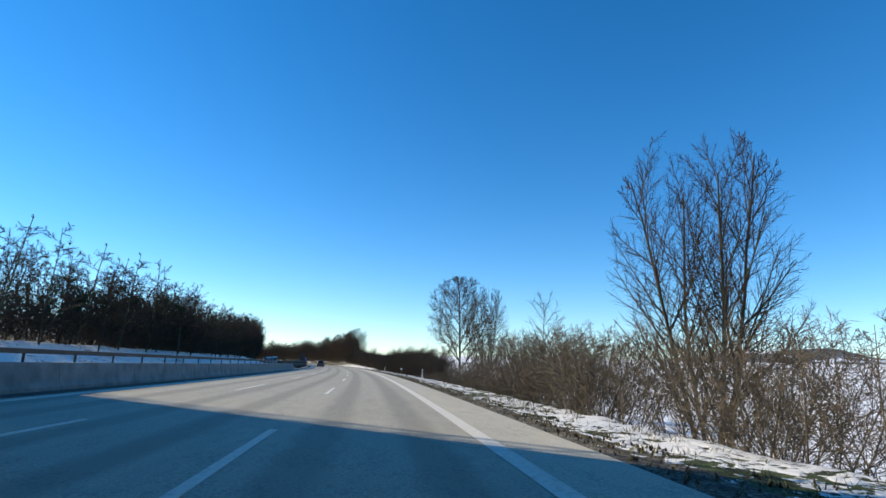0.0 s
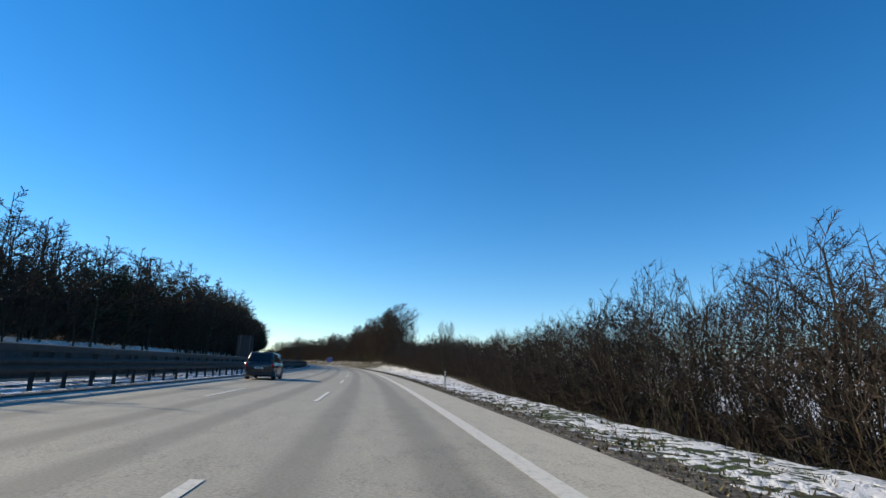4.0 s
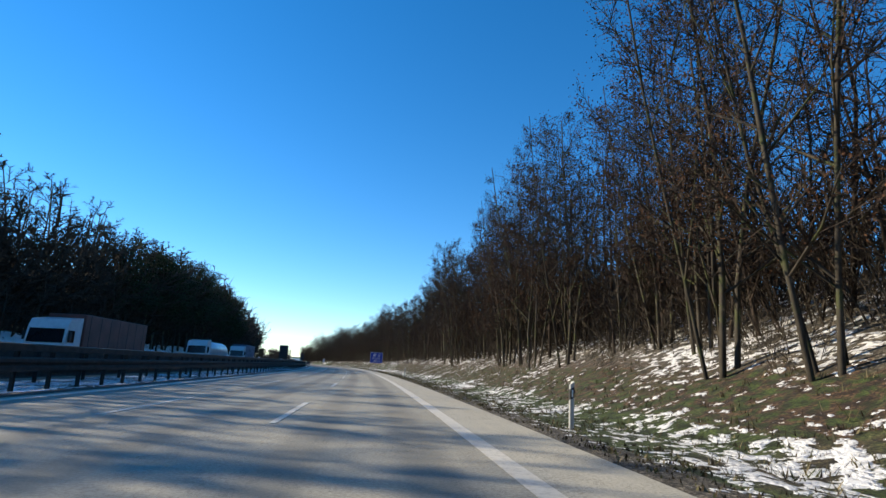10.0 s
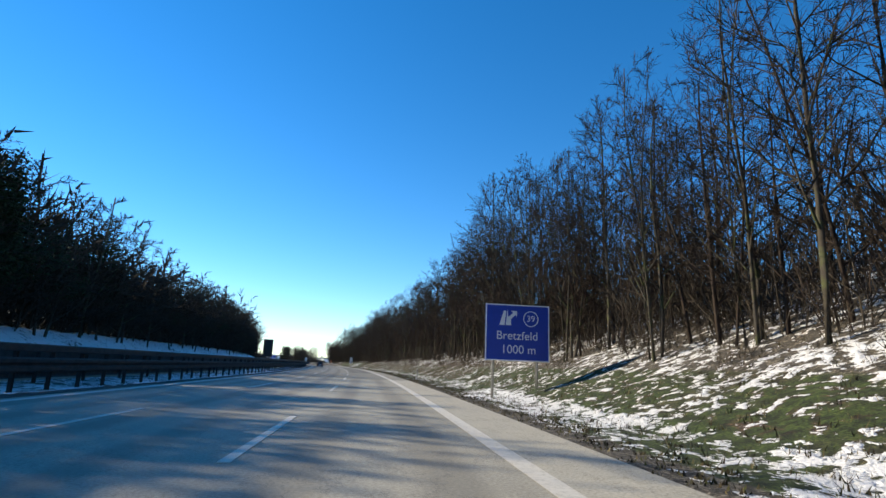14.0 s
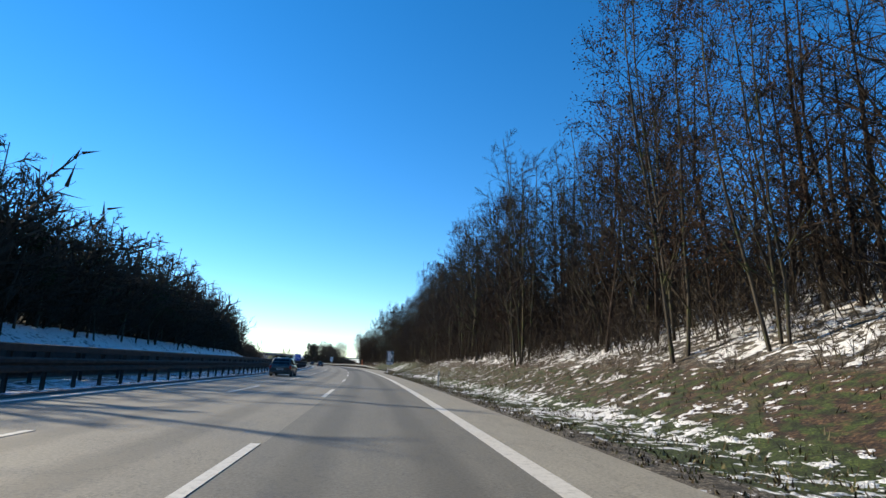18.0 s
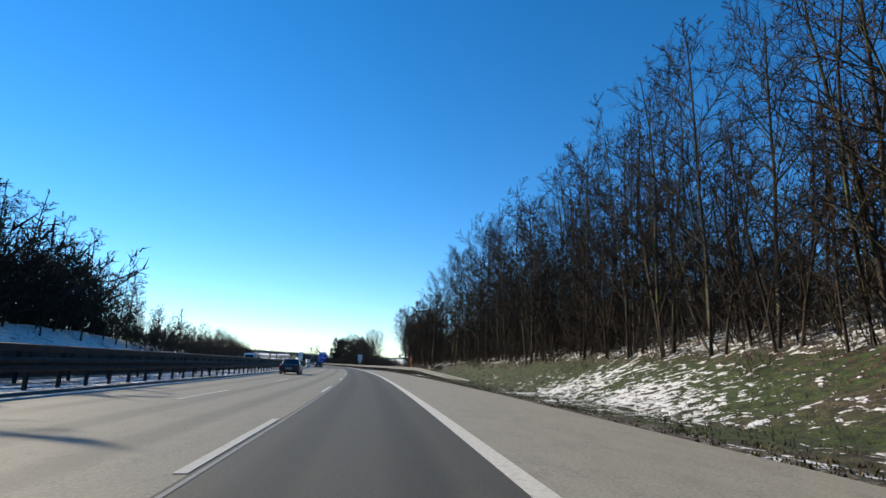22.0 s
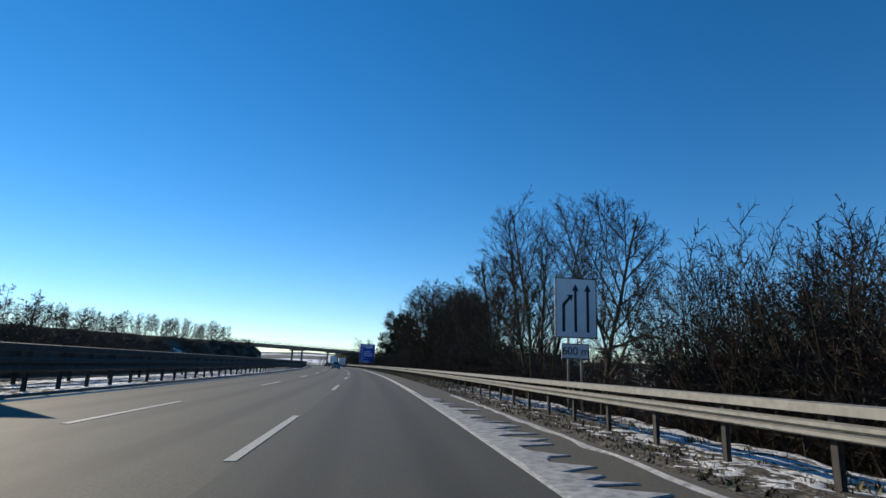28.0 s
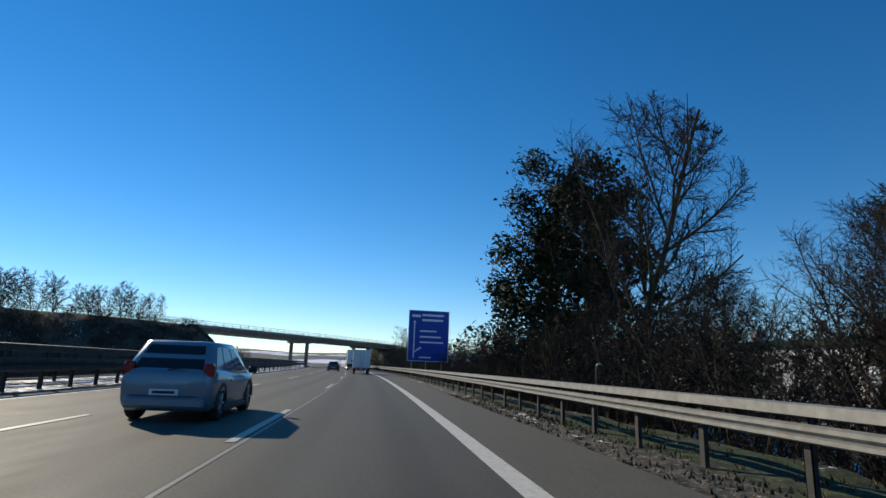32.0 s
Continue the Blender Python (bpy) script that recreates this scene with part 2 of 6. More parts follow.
class Shape:
    """Collects vertices and faces of one mesh."""

    def __init__(self):
        self.v, self.f = [], []

    def face_rows(self, rows, closed=False):
        """Skin between rows of equal length."""
        n = len(rows[0])
        base = len(self.v)
        for row in rows:
            self.v.extend(tuple(p) for p in row)
        for i in range(len(rows) - 1):
            for j in range(n if closed else n - 1):
                k = (j + 1) % n
                a, b = base + i * n, base + (i + 1) * n
                self.f.append((a + j, a + k, b + k, b + j))
        return base

    def cap(self, base, n, flip=False):
        ring = tuple(range(base, base + n))
        self.f.append(ring[::-1] if flip else ring)

    def loft(self, rings):
        """Closed rings joined to a solid with end caps."""
        n = len(rings[0])
        base = self.face_rows(rings, True)
        self.cap(base, n, True)
        self.cap(base + (len(rings) - 1) * n, n)
        return self

    def box(self, x0, x1, y0, y1, z0, z1, bevel=0.0):
        b = min(bevel, (x1 - x0) * 0.45, (y1 - y0) * 0.45, (z1 - z0) * 0.45)
        if b <= 0:
            rings = [[(x0, y0, z), (x1, y0, z), (x1, y1, z), (x0, y1, z)] for z in (z0, z1)]
        else:
            def ring(z, e):
                return [(x0 + e, y0 + b, z), (x0 + b, y0 + e, z), (x1 - b, y0 + e, z), (x1 - e, y0 + b, z),
                        (x1 - e, y1 - b, z), (x1 - b, y1 - e, z), (x0 + b, y1 - e, z), (x0 + e, y1 - b, z)]
            rings = [ring(z0, b * 0.7), ring(z0 + b, 0), ring(z1 - b, 0), ring(z1, b * 0.7)]
        return self.loft(rings)

    def tube(self, points, radii, n=8):
        """A round bar through the points."""
        rows = []
        for i, p in enumerate(points):
            p = Vector(p)
            q = Vector(points[min(i + 1, len(points) - 1)]) - Vector(points[max(i - 1, 0)])
            q.normalize()
            a = q.orthogonal().normalized() if abs(q.z) < 0.95 else Vector((1, 0, 0)) - q * q.x
            a.normalize()
            b = q.cross(a)
            r = radii[i] if isinstance(radii, (list, tuple)) else radii
            rows.append([p + (a * math.cos(2 * math.pi * k / n) + b * math.sin(2 * math.pi * k / n)) * r for k in range(n)])
        return self.loft(rows)

    def mesh(self, name, mat, smooth=False):
        me = bpy.data.meshes.new(name)
        me.from_pydata(self.v, [], self.f)
        mats = mat if isinstance(mat, (list, tuple)) else [mat]
        for item in mats:
            me.materials.append(item)
        if smooth:
            me.polygons.foreach_set("use_smooth", [True] * len(me.polygons))
        me.update()
        return me


def part(name, shape, mat, parent=None, label="", smooth=False):
    ob = new(name, shape.mesh(name, mat, smooth))
    if parent is not None:
        ob.parent = parent
    if label:
        ob["label"] = label
    return ob


def road_strip(s0, s1, d0, d1, z0, step=6.0, thick=0.0, cols=1):
    """A band that follows the bend; d0, d1 and z0 may be functions of s."""
    sh = Shape()
    f0 = d0 if callable(d0) else (lambda s: d0)
    f1 = d1 if callable(d1) else (lambda s: d1)
    n = max(1, int(round((s1 - s0) / step)))
    rows, uvs = [], []
    for i in range(n + 1):
        s = s0 + (s1 - s0) * i / n
        row = []
        for j in range(cols + 1):
            d = f0(s) + (f1(s) - f0(s)) * j / cols
            row.append(P(s, d, z0))
            uvs.append((d, s))
        if thick:
            row = [P(s, f0(s), z0 - thick)] + row + [P(s, f1(s), z0 - thick)]
            uvs.insert(-(cols + 1), (f0(s), s))
            uvs.append((f1(s), s))
        rows.append(row)
    sh.face_rows(rows)
    return sh, uvs


def set_uv(ob, uvs):
    me = ob.data
    layer = me.uv_layers.new(name="UVMap")
    idx = np.empty(len(me.loops), dtype=np.int32)
    me.loops.foreach_get("vertex_index", idx)
    layer.data.foreach_set("uv", np.asarray(uvs, dtype=np.float32)[idx].ravel())


# ---------------------------------------------------------------- lie of the land
LINE_RIGHT, DASH_A, DASH_B, LINE_LEFT = 1.85, -1.85, -5.42, -9.0
ROAD_LEFT = -9.75
BAY = [(560, 3.4), (590, 3.4), (614, 6.2), (668, 6.6), (720, 6.7), (765, 4.2), (790, 3.7), (1500, 3.7)]


def road_right(s):
    return along(BAY, s)


BANK_TOP = [(-300, -3.0), (95, -3.0), (140, -1.0), (185, 0.3), (235, 1.4), (262, 3.2), (300, 5.5), (340, 7.5),
            (620, 8.5), (690, 7.0), (715, 5.5), (745, 1.5), (770, -1.5), (1500, -1.5)]
BANK_FOOT = [(-300, 6.4), (120, 6.5), (150, 6.8), (235, 7.5), (270, 6.2), (580, 6.0), (625, 9.8), (690, 10.2), (765, 7.0), (1500, 6.5)]
LEFT_TOP = [(-300, 2.0), (100, 2.2), (300, 2.9), (560, 3.8), (690, 3.8), (720, 3.0), (790, 1.0), (850, -0.6), (1500, -0.6)]
LEFT_HILL = [(-300, 3.0), (60, 4.0), (200, 7.0), (600, 7.5), (690, 5.0), (730, 1.5), (800, 0.0), (1500, 0.0)]
# the flyover's straight line over the motorway
FLY_A, FLY_B = P(1027, -37.0), P(1074, -1.5)
FLY_DIR = (FLY_B - FLY_A).normalized()
FLY_SIDE = Vector((FLY_DIR.y, -FLY_DIR.x, 0))
FLY_TOP = 8.0
FLY_END = 86.0


def land(s, d):
    """Height of the ground."""
    if d > 0:
        edge = road_right(s)
        top, foot = along(BANK_TOP, s), max(along(BANK_FOOT, s), edge + 1.2)
        width = max(3.5, abs(top) / 0.44)
        u = min(1, max(0, (d - foot) / width))
        z = -0.05 * min(1, max(0, (d - edge) / 1.0)) + top * (0.75 * u + 0.25 * u * u * (3 - 2 * u))
        if d > 34:
            rise = 0.0225 if s < 760 else 0.02
            z += rise * (d - 34)
    elif d < -10:
        top = along(LEFT_TOP, s)
        u = min(1, max(0, (-28.4 - d) / 5.5))
        z = -0.03 + top * u
        if d < -36:
            hill = along(LEFT_HILL, s)
            z += hill * min(1, (-36 - d) / 18) + (0.02 if s < 760 else 0.045) * max(0, -54 - d)
    else:
        z = -0.3
    if s > 780 and abs(d) < 260:
        q = P(s, d) - FLY_A
        u, w = q.dot(FLY_DIR), abs(q.dot(FLY_SIDE))
        past = max(0.0, min(u + 0.4, FLY_END - u + 0.4))
        ridge = FLY_TOP - 0.1 - 0.6 * max(0, w - 6) - 1.1 * past
        if ridge > z and (d < -27.5 or d > road_right(s) + 4):
            z = ridge
    return z


BANK_SNOW = [(235, 0.62), (250, 0.58), (262, 0.56), (300, 0.56), (340, 0.56), (390, 0.57), (406, 0.64), (414, 0.72), (421, 0.70), (427, 0.56), (470, 0.57), (520, 0.585), (600, 0.57)]
BAY_LEAF = [(600, 0.32), (620, 0.34), (640, 0.22), (660, 0.20), (690, 0.26), (706, 0.50), (720, 0.60)]
BAY_SNOW = [(600, 0.58), (612, 0.55), (620, 0.43), (630, 0.42), (636, 0.56), (643, 0.61), (649, 0.60), (654, 0.48), (660, 0.39), (760, 0.41)]


def cover(s, d, z):
    """How much snow, living grass and leaf litter lies here."""
    snow, green, leaf = 0.62, 0.3, 0.0
    if d > 0:
        e = d - road_right(s)
        if s < 140:
            snow = 0.665 if e < 3.5 else 0.42
            green = 0.75 if e < 3.6 else 0.2
            if d > 22:
                snow = 1.2
        elif s < 235:
            snow = (0.70 if s < 200 else 0.67 if s < 228 else 0.63) if e < 6.5 else (0.46 if d < 22 else 1.1)
            green = 0.35
        elif s < 600:
            snow = along(BANK_SNOW, s) if e < 4.0 else (0.45 if e < 7.0 else 0.54 if s < 470 else 0.60)
            if s > 395 and 3.6 <= e < 7.0:
                snow = 0.505 if s < 440 else 0.46
            if s < 262 and 1.6 < e < 6.2:
                snow = 0.62 if s < 247 else 0.585
            green = 0.75 if e < 6.5 else 0.3
            leaf = 0.1 if e < 3.2 or s < 258 else (0.52 if e < 7.5 and (s < 395 or s > 440) else 0.42)
        elif s < 760:
            snow = along(BAY_SNOW, s) - 0.012 * max(0, e - 3) if e < 8 else 0.45
            if d > 15:
                snow = 0.565
            if s > 690 and 0.4 < e < 2.6:
                snow = 0.66
            green = 0.9 if e < 9 else 0.2
            leaf = along(BAY_LEAF, s) + 0.035 * max(0, e - 3) if e < 8 else 0.5
            if s > 700 and d > 12.5:
                snow, leaf = 0.55, 0.45
        else:
            snow, green = (0.60 if s < 822 else 0.38), (0.35 if s < 822 else 0.6)
            if d > 13:
                snow = 1.0 if s < 955 else 0.45
        if d > 40:
            snow = 1.1
        if e < 1.0 and not 690 < s < 762:
            snow = 0.30 + 0.25 * max(0, e)
            green = 0.0
        elif e < 1.8:
            snow -= 0.06
    else:
        snow = 0.61 if d > -16 else 0.74
        green = 0.1
        if d < -34.5:
            snow, leaf = 0.48, 0.6
        if s > 740 and d < -29:
            snow = 1.0
            if z > 1.2:
                snow, leaf = 0.38, 0.5
    return min(1, max(0, snow / 1.2)), green, leaf


def spread(stops):
    out = []
    for a, b, step in stops:
        n = max(1, int(round((b - a) / step)))
        out += [a + (b - a) * i / n for i in range(n)]
    return out + [stops[-1][1]]


def build_land():
    # the foot of the verge is drawn finely, the fields coarsely
    ss = spread([(-260, -20, 12), (-20, 5, 1.5), (5, 915, 0.75), (915, 1010, 1.8), (1010, 1250, 5), (1250, 2000, 25)])
    right = spread([(2.4, 3.0, 0.6), (3.0, 10, 0.5), (10, 18, 1.0), (18, 34, 3.2), (34, 120, 14), (120, 900, 130)])
    left = spread([(-700, -130, 95), (-130, -46, 9), (-46, -27.4, 2.2)])
    middle = spread([(-27.4, -15.6, 5.9), (-15.6, -9.8, 0.8), (-9.8, 2.4, 6.1)])
    cols = left + middle[1:] + right[1:]
    rng = np.random.default_rng(4)
    verts, covers, uvs = [], [], []
    for s in ss:
        for d in cols:
            z = land(s, d)
            covers.append((*cover(s, d, z), 1.0))
            e = d - road_right(s)
            if 0.4 < e and d < 20:
                p = Vector((d * 0.9, s * 0.6, 0))
                z += (0.10 * noise.noise(p) + 0.05 * noise.noise(p * 3.1)) * min(1, e - 0.4)
            if d < -28.6:
                z += 0.25 * noise.noise(Vector((d * 0.3, s * 0.2, 3)))
            verts.append(P(s, d, z - (0.14 if -27.3 < d and e <= 0.0 and not -15.5 < d < -10.1 else 0)))
            uvs.append((d, s))
    n = len(cols)
    faces = [(i * n + j, i * n + j + 1, (i + 1) * n + j + 1, (i + 1) * n + j) for i in range(len(ss) - 1) for j in range(n - 1)]
    me = bpy.data.meshes.new("ground")
    me.from_pydata(verts, [], faces)
    me.materials.append(M_GROUND)
    attr = me.color_attributes.new("cover", "FLOAT_COLOR", "POINT")
    attr.data.foreach_set("color", np.asarray(covers, dtype=np.float32).ravel())
    me.polygons.foreach_set("use_smooth", [True] * len(faces))
    ob = new("ground", me)
    set_uv(ob, uvs)
    return tagged(ob, "winter verge with patchy snow, dead grass and leaf litter", "ground", kind="structure")


ground = build_land()

# ---------------------------------------------------------------- carriageways


def lay(name, label, mat, s0, s1, d0, d1, z, step=5.0, thick=0.25, cols=1):
    sh, uvs = road_strip(s0, s1, d0, d1, z, step, thick, cols)
    ob = new(name, sh.mesh(name, mat))
    set_uv(ob, uvs)
    return tagged(ob, label, "road", kind="structure")


road = lay("road", "worn grey three-lane motorway carriageway in low sun", M_ROAD, -250, 440, ROAD_LEFT, 1.7, 0.0)
lay("road", "greyer worn lanes beside the resurfaced lane", M_ROAD_MID, 440, 742, ROAD_LEFT, 1.7, 0.0)
lay("road", "older brownish carriageway towards the flyover", M_ROAD_OLD, 742, 1400, ROAD_LEFT, 1.7, 0.0)
lay("road_shoulder", "older hard shoulder beside the guardrail", M_SHOULDER_OLD, 742, 1400, 1.7, road_right, 0.0, 3.0)
shoulder = lay("road_shoulder", "pale hard shoulder of worn asphalt", M_SHOULDER, -250, 440, 1.7, road_right, 0.0, 3.0)
lay("road_shoulder", "grey hard shoulder widening into the emergency bay", M_SHOULDER_MID, 440, 742, 1.7, road_right, 0.0, 3.0)
lay("resurfaced_lane", "slightly darker resurfaced asphalt of the slow lane", M_ROAD_GREY, 470, 604, DASH_A + 0.1, 1.7, 0.006, 5.0, 0.0)
dark_lane = lay("resurfaced_lane", "darker resurfaced asphalt of the slow lane", M_ROAD_DARK, 604, 1400, DASH_A + 0.1, 1.7, 0.006, 5.0, 0.0)
far_road = lay("opposite_road", "opposite motorway carriageway behind the barrier", M_ROAD, -250, 1400, -27.2, -15.6, 0.0)
kerb = tagged(part("median_gutter", road_strip(-250, 1400, -10.15, -9.5, 0.014, 5, 0.3)[0], M_GUTTER),
              "dark dirty gutter strip along the median", "kerb", kind="structure")

# painted lines: solid edges and broken lane marks
edge_line = part("edge_line", road_strip(-250, 1400, LINE_RIGHT - 0.15, LINE_RIGHT + 0.15, 0.006, 5)[0], M_PAINT, road, "worn white edge line")
part("edge_line", road_strip(-250, 1400, LINE_LEFT - 0.15, LINE_LEFT + 0.15, 0.006, 5)[0], M_PAINT, road, "worn white edge line")
part("edge_line", road_strip(-250, 1400, -16.6, -16.35, 0.006, 8)[0], M_PAINT, far_road)
dash, faded_dash = (Shape().box(-0.075, 0.075, 0, 6, 0.0, 0.007).mesh("lane_dash", mat) for mat in (M_PAINT, M_PAINT_FADED))
for lane, phase in ((DASH_A, 4.5), (DASH_B, 5.4)):
    starts = [phase + 18 * k for k in range(-3, 66)]
    if lane == DASH_A:
        starts = [s for s in starts if s < 590] + [606.6, 624.6, 642.2, 660.4, 680.0] + [699.0 + 19.0 * k for k in range(30)]
    for s in starts:
        ob = new("lane_dash", faded_dash if s > 604 else dash)
        ob.matrix_world = Matrix.Translation(P(s, lane, 0.003)) @ pose(0, 0, 0, 0, 0, heading(s + 3))
        ob.parent = road
# solid thin lane line beside the broken one on the last stretch
for s0, s1 in ((612, 742), (832, 1400)):
    part("lane_line", road_strip(s0, s1, DASH_A + 0.15, DASH_A + 0.21, 0.011, 6)[0], M_PAINT_WORN, road)

# ---------------------------------------------------------------- crash barriers


def beam_profile(height, depth, waves=2):
    """Outline of a pressed steel guardrail beam (offset, height)."""
    if waves == 2:
        pts = [(0.3, 0.0), (1, 0.12), (1, 0.34), (0.25, 0.46), (0.25, 0.54), (1, 0.66), (1, 0.88), (0.3, 1.0)]
    else:
        pts = [(0, 0), (1, 0.1), (1, 0.9), (0, 1)]
    return [(o * depth, h * height) for o, h in pts]


def barrier_beam(s0, s1, d, z, height, depth, face, step=4.0, waves=2):
    """face: -1 shows its waves to smaller d."""
    f = d if callable(d) else (lambda s: d)
    prof = beam_profile(height, depth, waves)
    ring = [(o * face, h) for o, h in prof] + [(o * face - 0.012 * face, h) for o, h in reversed(prof)]
    g = z if callable(z) else (lambda s: z)
    rows = []
    n = max(1, int((s1 - s0) / step))
    for i in range(n + 1):
        s = s0 + (s1 - s0) * i / n
        rows.append([P(s, f(s) + o, g(s) + h) for o, h in ring])
    return Shape().loft(rows)


def post_mesh(height, w=0.10, dep=0.06):
    sh = Shape()
    # a small channel section
    sh.box(-dep / 2, -dep / 2 + 0.012, -w / 2, w / 2, -0.4, height)
    sh.box(-dep / 2, dep / 2, -w / 2, -w / 2 + 0.012, -0.4, height - 0.002)
    sh.box(-dep / 2, dep / 2, w / 2 - 0.012, w / 2, -0.4, height - 0.001)
    return sh


def barrier_right():
    def line(s):
        return along([(668, 9.8), (700, 8.6), (720, 8.2), (778, 5.6), (805, 4.95), (1300, 4.75)], s)
    def sink(s):
        """The rail's end slopes down into the ground."""
        return -0.95 * max(0.0, (700 - s) / 32.0)
    mesh = post_mesh(0.86, 0.12, 0.07).mesh("post", M_STEEL_SHADED)
    single = tagged(new("guardrail"), "galvanised two-beam guardrail along the emergency bay", "guardrail")
    part("beam", barrier_beam(670, 764, line, lambda s: 0.60 + sink(s), 0.19, 0.09, -1, 2.0), M_STEEL, single, "lower wave beam")
    part("beam", barrier_beam(670, 764, lambda s: line(s) + 0.06, lambda s: 0.845 + sink(s), 0.15, 0.11, -1, 2.0, 1), M_STEEL, single, "upper box beam")
    double = tagged(new("guardrail"), "galvanised two-beam guardrail beside the hard shoulder", "guardrail")
    part("beam", barrier_beam(764.05, 1300, line, 0.54, 0.205, 0.09, -1, 3.0), M_STEEL, double, "lower wave beam")
    part("beam", barrier_beam(764.05, 1300, lambda s: line(s) + 0.06, 0.81, 0.15, 0.11, -1, 3.0, 1), M_STEEL, double, "upper box beam")
    s = 673.0
    while s < 1290:
        holder = single if s < 764 else double
        ob = new("post", mesh)
        ob.matrix_world = Matrix.Translation(P(s, line(s) + 0.07, min(0, land(s, line(s)) + 0.05) + sink(s))) @ pose(0, 0, 0, 0, 0, heading(s))
        ob.parent = holder
        s += 2.0 if s < 950 else 4.0


def barrier_median():
    wall = tagged(new("concrete_barrier"), "stained concrete step barrier on the median, darkened in colour for its shaded side", "barrier")
    ring = [(-0.28, -0.1), (0.30, -0.1), (0.30, 0.12), (0.20, 0.30), (0.11, 0.88), (-0.11, 0.88), (-0.18, 0.3), (-0.28, 0.12)]
    s = -100.0
    while s < 92:
        rows = [[P(q, -10.5 + o, h) for o, h in ring] for q in (s + 0.015, min(92.0, s + 5.985))]
        part("barrier_segment", Shape().loft(rows), M_CONCRETE, wall)
        s += 6
    far = tagged(new("guardrail"), "weathered steel rail, shade in its colour, on posts along the far side of the median", "guardrail")
    part("beam", barrier_beam(-120, 110, -13.7, 1.12, 0.2, 0.08, 1, waves=1), M_STEEL_SHADED, far)
    mesh = post_mesh(1.3).mesh("post", M_STEEL_SHADED)
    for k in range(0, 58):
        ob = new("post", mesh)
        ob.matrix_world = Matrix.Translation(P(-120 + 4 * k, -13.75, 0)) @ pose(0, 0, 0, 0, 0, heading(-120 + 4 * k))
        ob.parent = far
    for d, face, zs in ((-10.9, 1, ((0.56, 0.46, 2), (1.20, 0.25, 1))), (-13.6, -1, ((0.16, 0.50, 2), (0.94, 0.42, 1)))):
        rail = tagged(new("guardrail"), "tall weathered two-tier steel barrier on the median, shade in its colour", "guardrail")
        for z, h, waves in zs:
            part("beam", barrier_beam(92 if face == 1 else 110, 1350, d, z, h, 0.1, face, 5.0, waves), M_STEEL_SHADED, rail)
        mesh = post_mesh(1.42, 0.13, 0.10).mesh("post", M_STEEL_SHADED)
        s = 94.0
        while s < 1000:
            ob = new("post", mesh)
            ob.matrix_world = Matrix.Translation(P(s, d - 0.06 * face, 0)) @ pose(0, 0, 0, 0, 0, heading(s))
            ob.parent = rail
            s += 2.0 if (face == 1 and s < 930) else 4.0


barrier_right()
barrier_median()

# ---------------------------------------------------------------- bridges


def deck(name, label, a, way, side, length, half, top, thick, pier_at, foot):
    """A plain concrete girder bridge: slab, edge caps, girders, parapet rails and piers."""
    bridge = tagged(new(name), label, "bridge")

    def bar(u0, u1, w0, w1, z0, z1):
        sh = Shape()
        ring = [(w0, z0), (w1, z0), (w1, z1), (w0, z1)]
        rows = [[a + way * u + side * w + Vector((0, 0, z)) for w, z in ring] for u in (u0, u1)]
        return sh.loft(rows)
    part("slab", bar(0, length, -half, half, top - 0.35, top), M_CONCRETE, bridge)
    for w in (-half * 0.6, -half * 0.2, half * 0.2, half * 0.6):
        part("girder", bar(0.2, length - 0.2, w - 0.45, w + 0.45, top - thick, top - 0.352), M_CONCRETE, bridge)
    for w in (-half, half):
        part("edge_cap", bar(-2, length + 2, w - 0.15, w + 0.15, top - 0.45, top + 0.18), M_CONCRETE, bridge, "pale concrete edge cap")
        rail = part("parapet", bar(-30, length + 30, w - 0.04, w + 0.04, top + 1.0, top + 1.08), M_STEEL_SHADED, bridge, "steel parapet rail")
        part("parapet", bar(-30, length + 30, w - 0.03, w + 0.03, top + 0.55, top + 0.62), M_STEEL_SHADED, bridge, "steel parapet rail")
        u = -30.0
        while u < length + 30:
            part("parapet_post", bar(u, u + 0.08, w - 0.04, w + 0.04, top + 0.1, top + 1.0), M_STEEL_SHADED, bridge)
            u += 2.5
    for u in pier_at:
        for w in (-half * 0.55, half * 0.55):
            base = a + way * u + side * w
            part("pier", Shape().tube([base + Vector((0, 0, foot)), base + Vector((0, 0, top - thick + 0.02))], 0.5, 14), M_CONCRETE, bridge, smooth=True)
        part("cross_beam", bar(u - 0.5, u + 0.5, -half * 0.8, half * 0.8, top - thick - 0.5, top - thick - 0.003), M_CONCRETE, bridge)
    for u in (-1.2, length + 0.2):
        part("abutment", bar(u, u + 1.0, -half, half, foot - 1, top - 0.36), M_CONCRETE, bridge)
    return bridge


flyover = deck("road_bridge", "low concrete flyover crossing the motorway at a slant", FLY_A, FLY_DIR, FLY_SIDE, FLY_END, 5.0, FLY_TOP, 1.25, (40.0, 71.0), -0.2)
# the flyover whose shade lies over the road at the start
NEAR_TOP = 8.0
near_way = Vector((1.0, -0.83, 0)).normalized()
near_side = Vector((near_way.y, -near_way.x, 0))
near_start = P(15.8, -16.4) - near_way * 22.0 + near_side * 4.35
near_bridge = deck("road_bridge", "concrete motorway overbridge behind the first view", near_start, near_way, near_side, 74.0, 4.2, NEAR_TOP, 1.2, (), -1.0)

# ---------------------------------------------------------------- trees


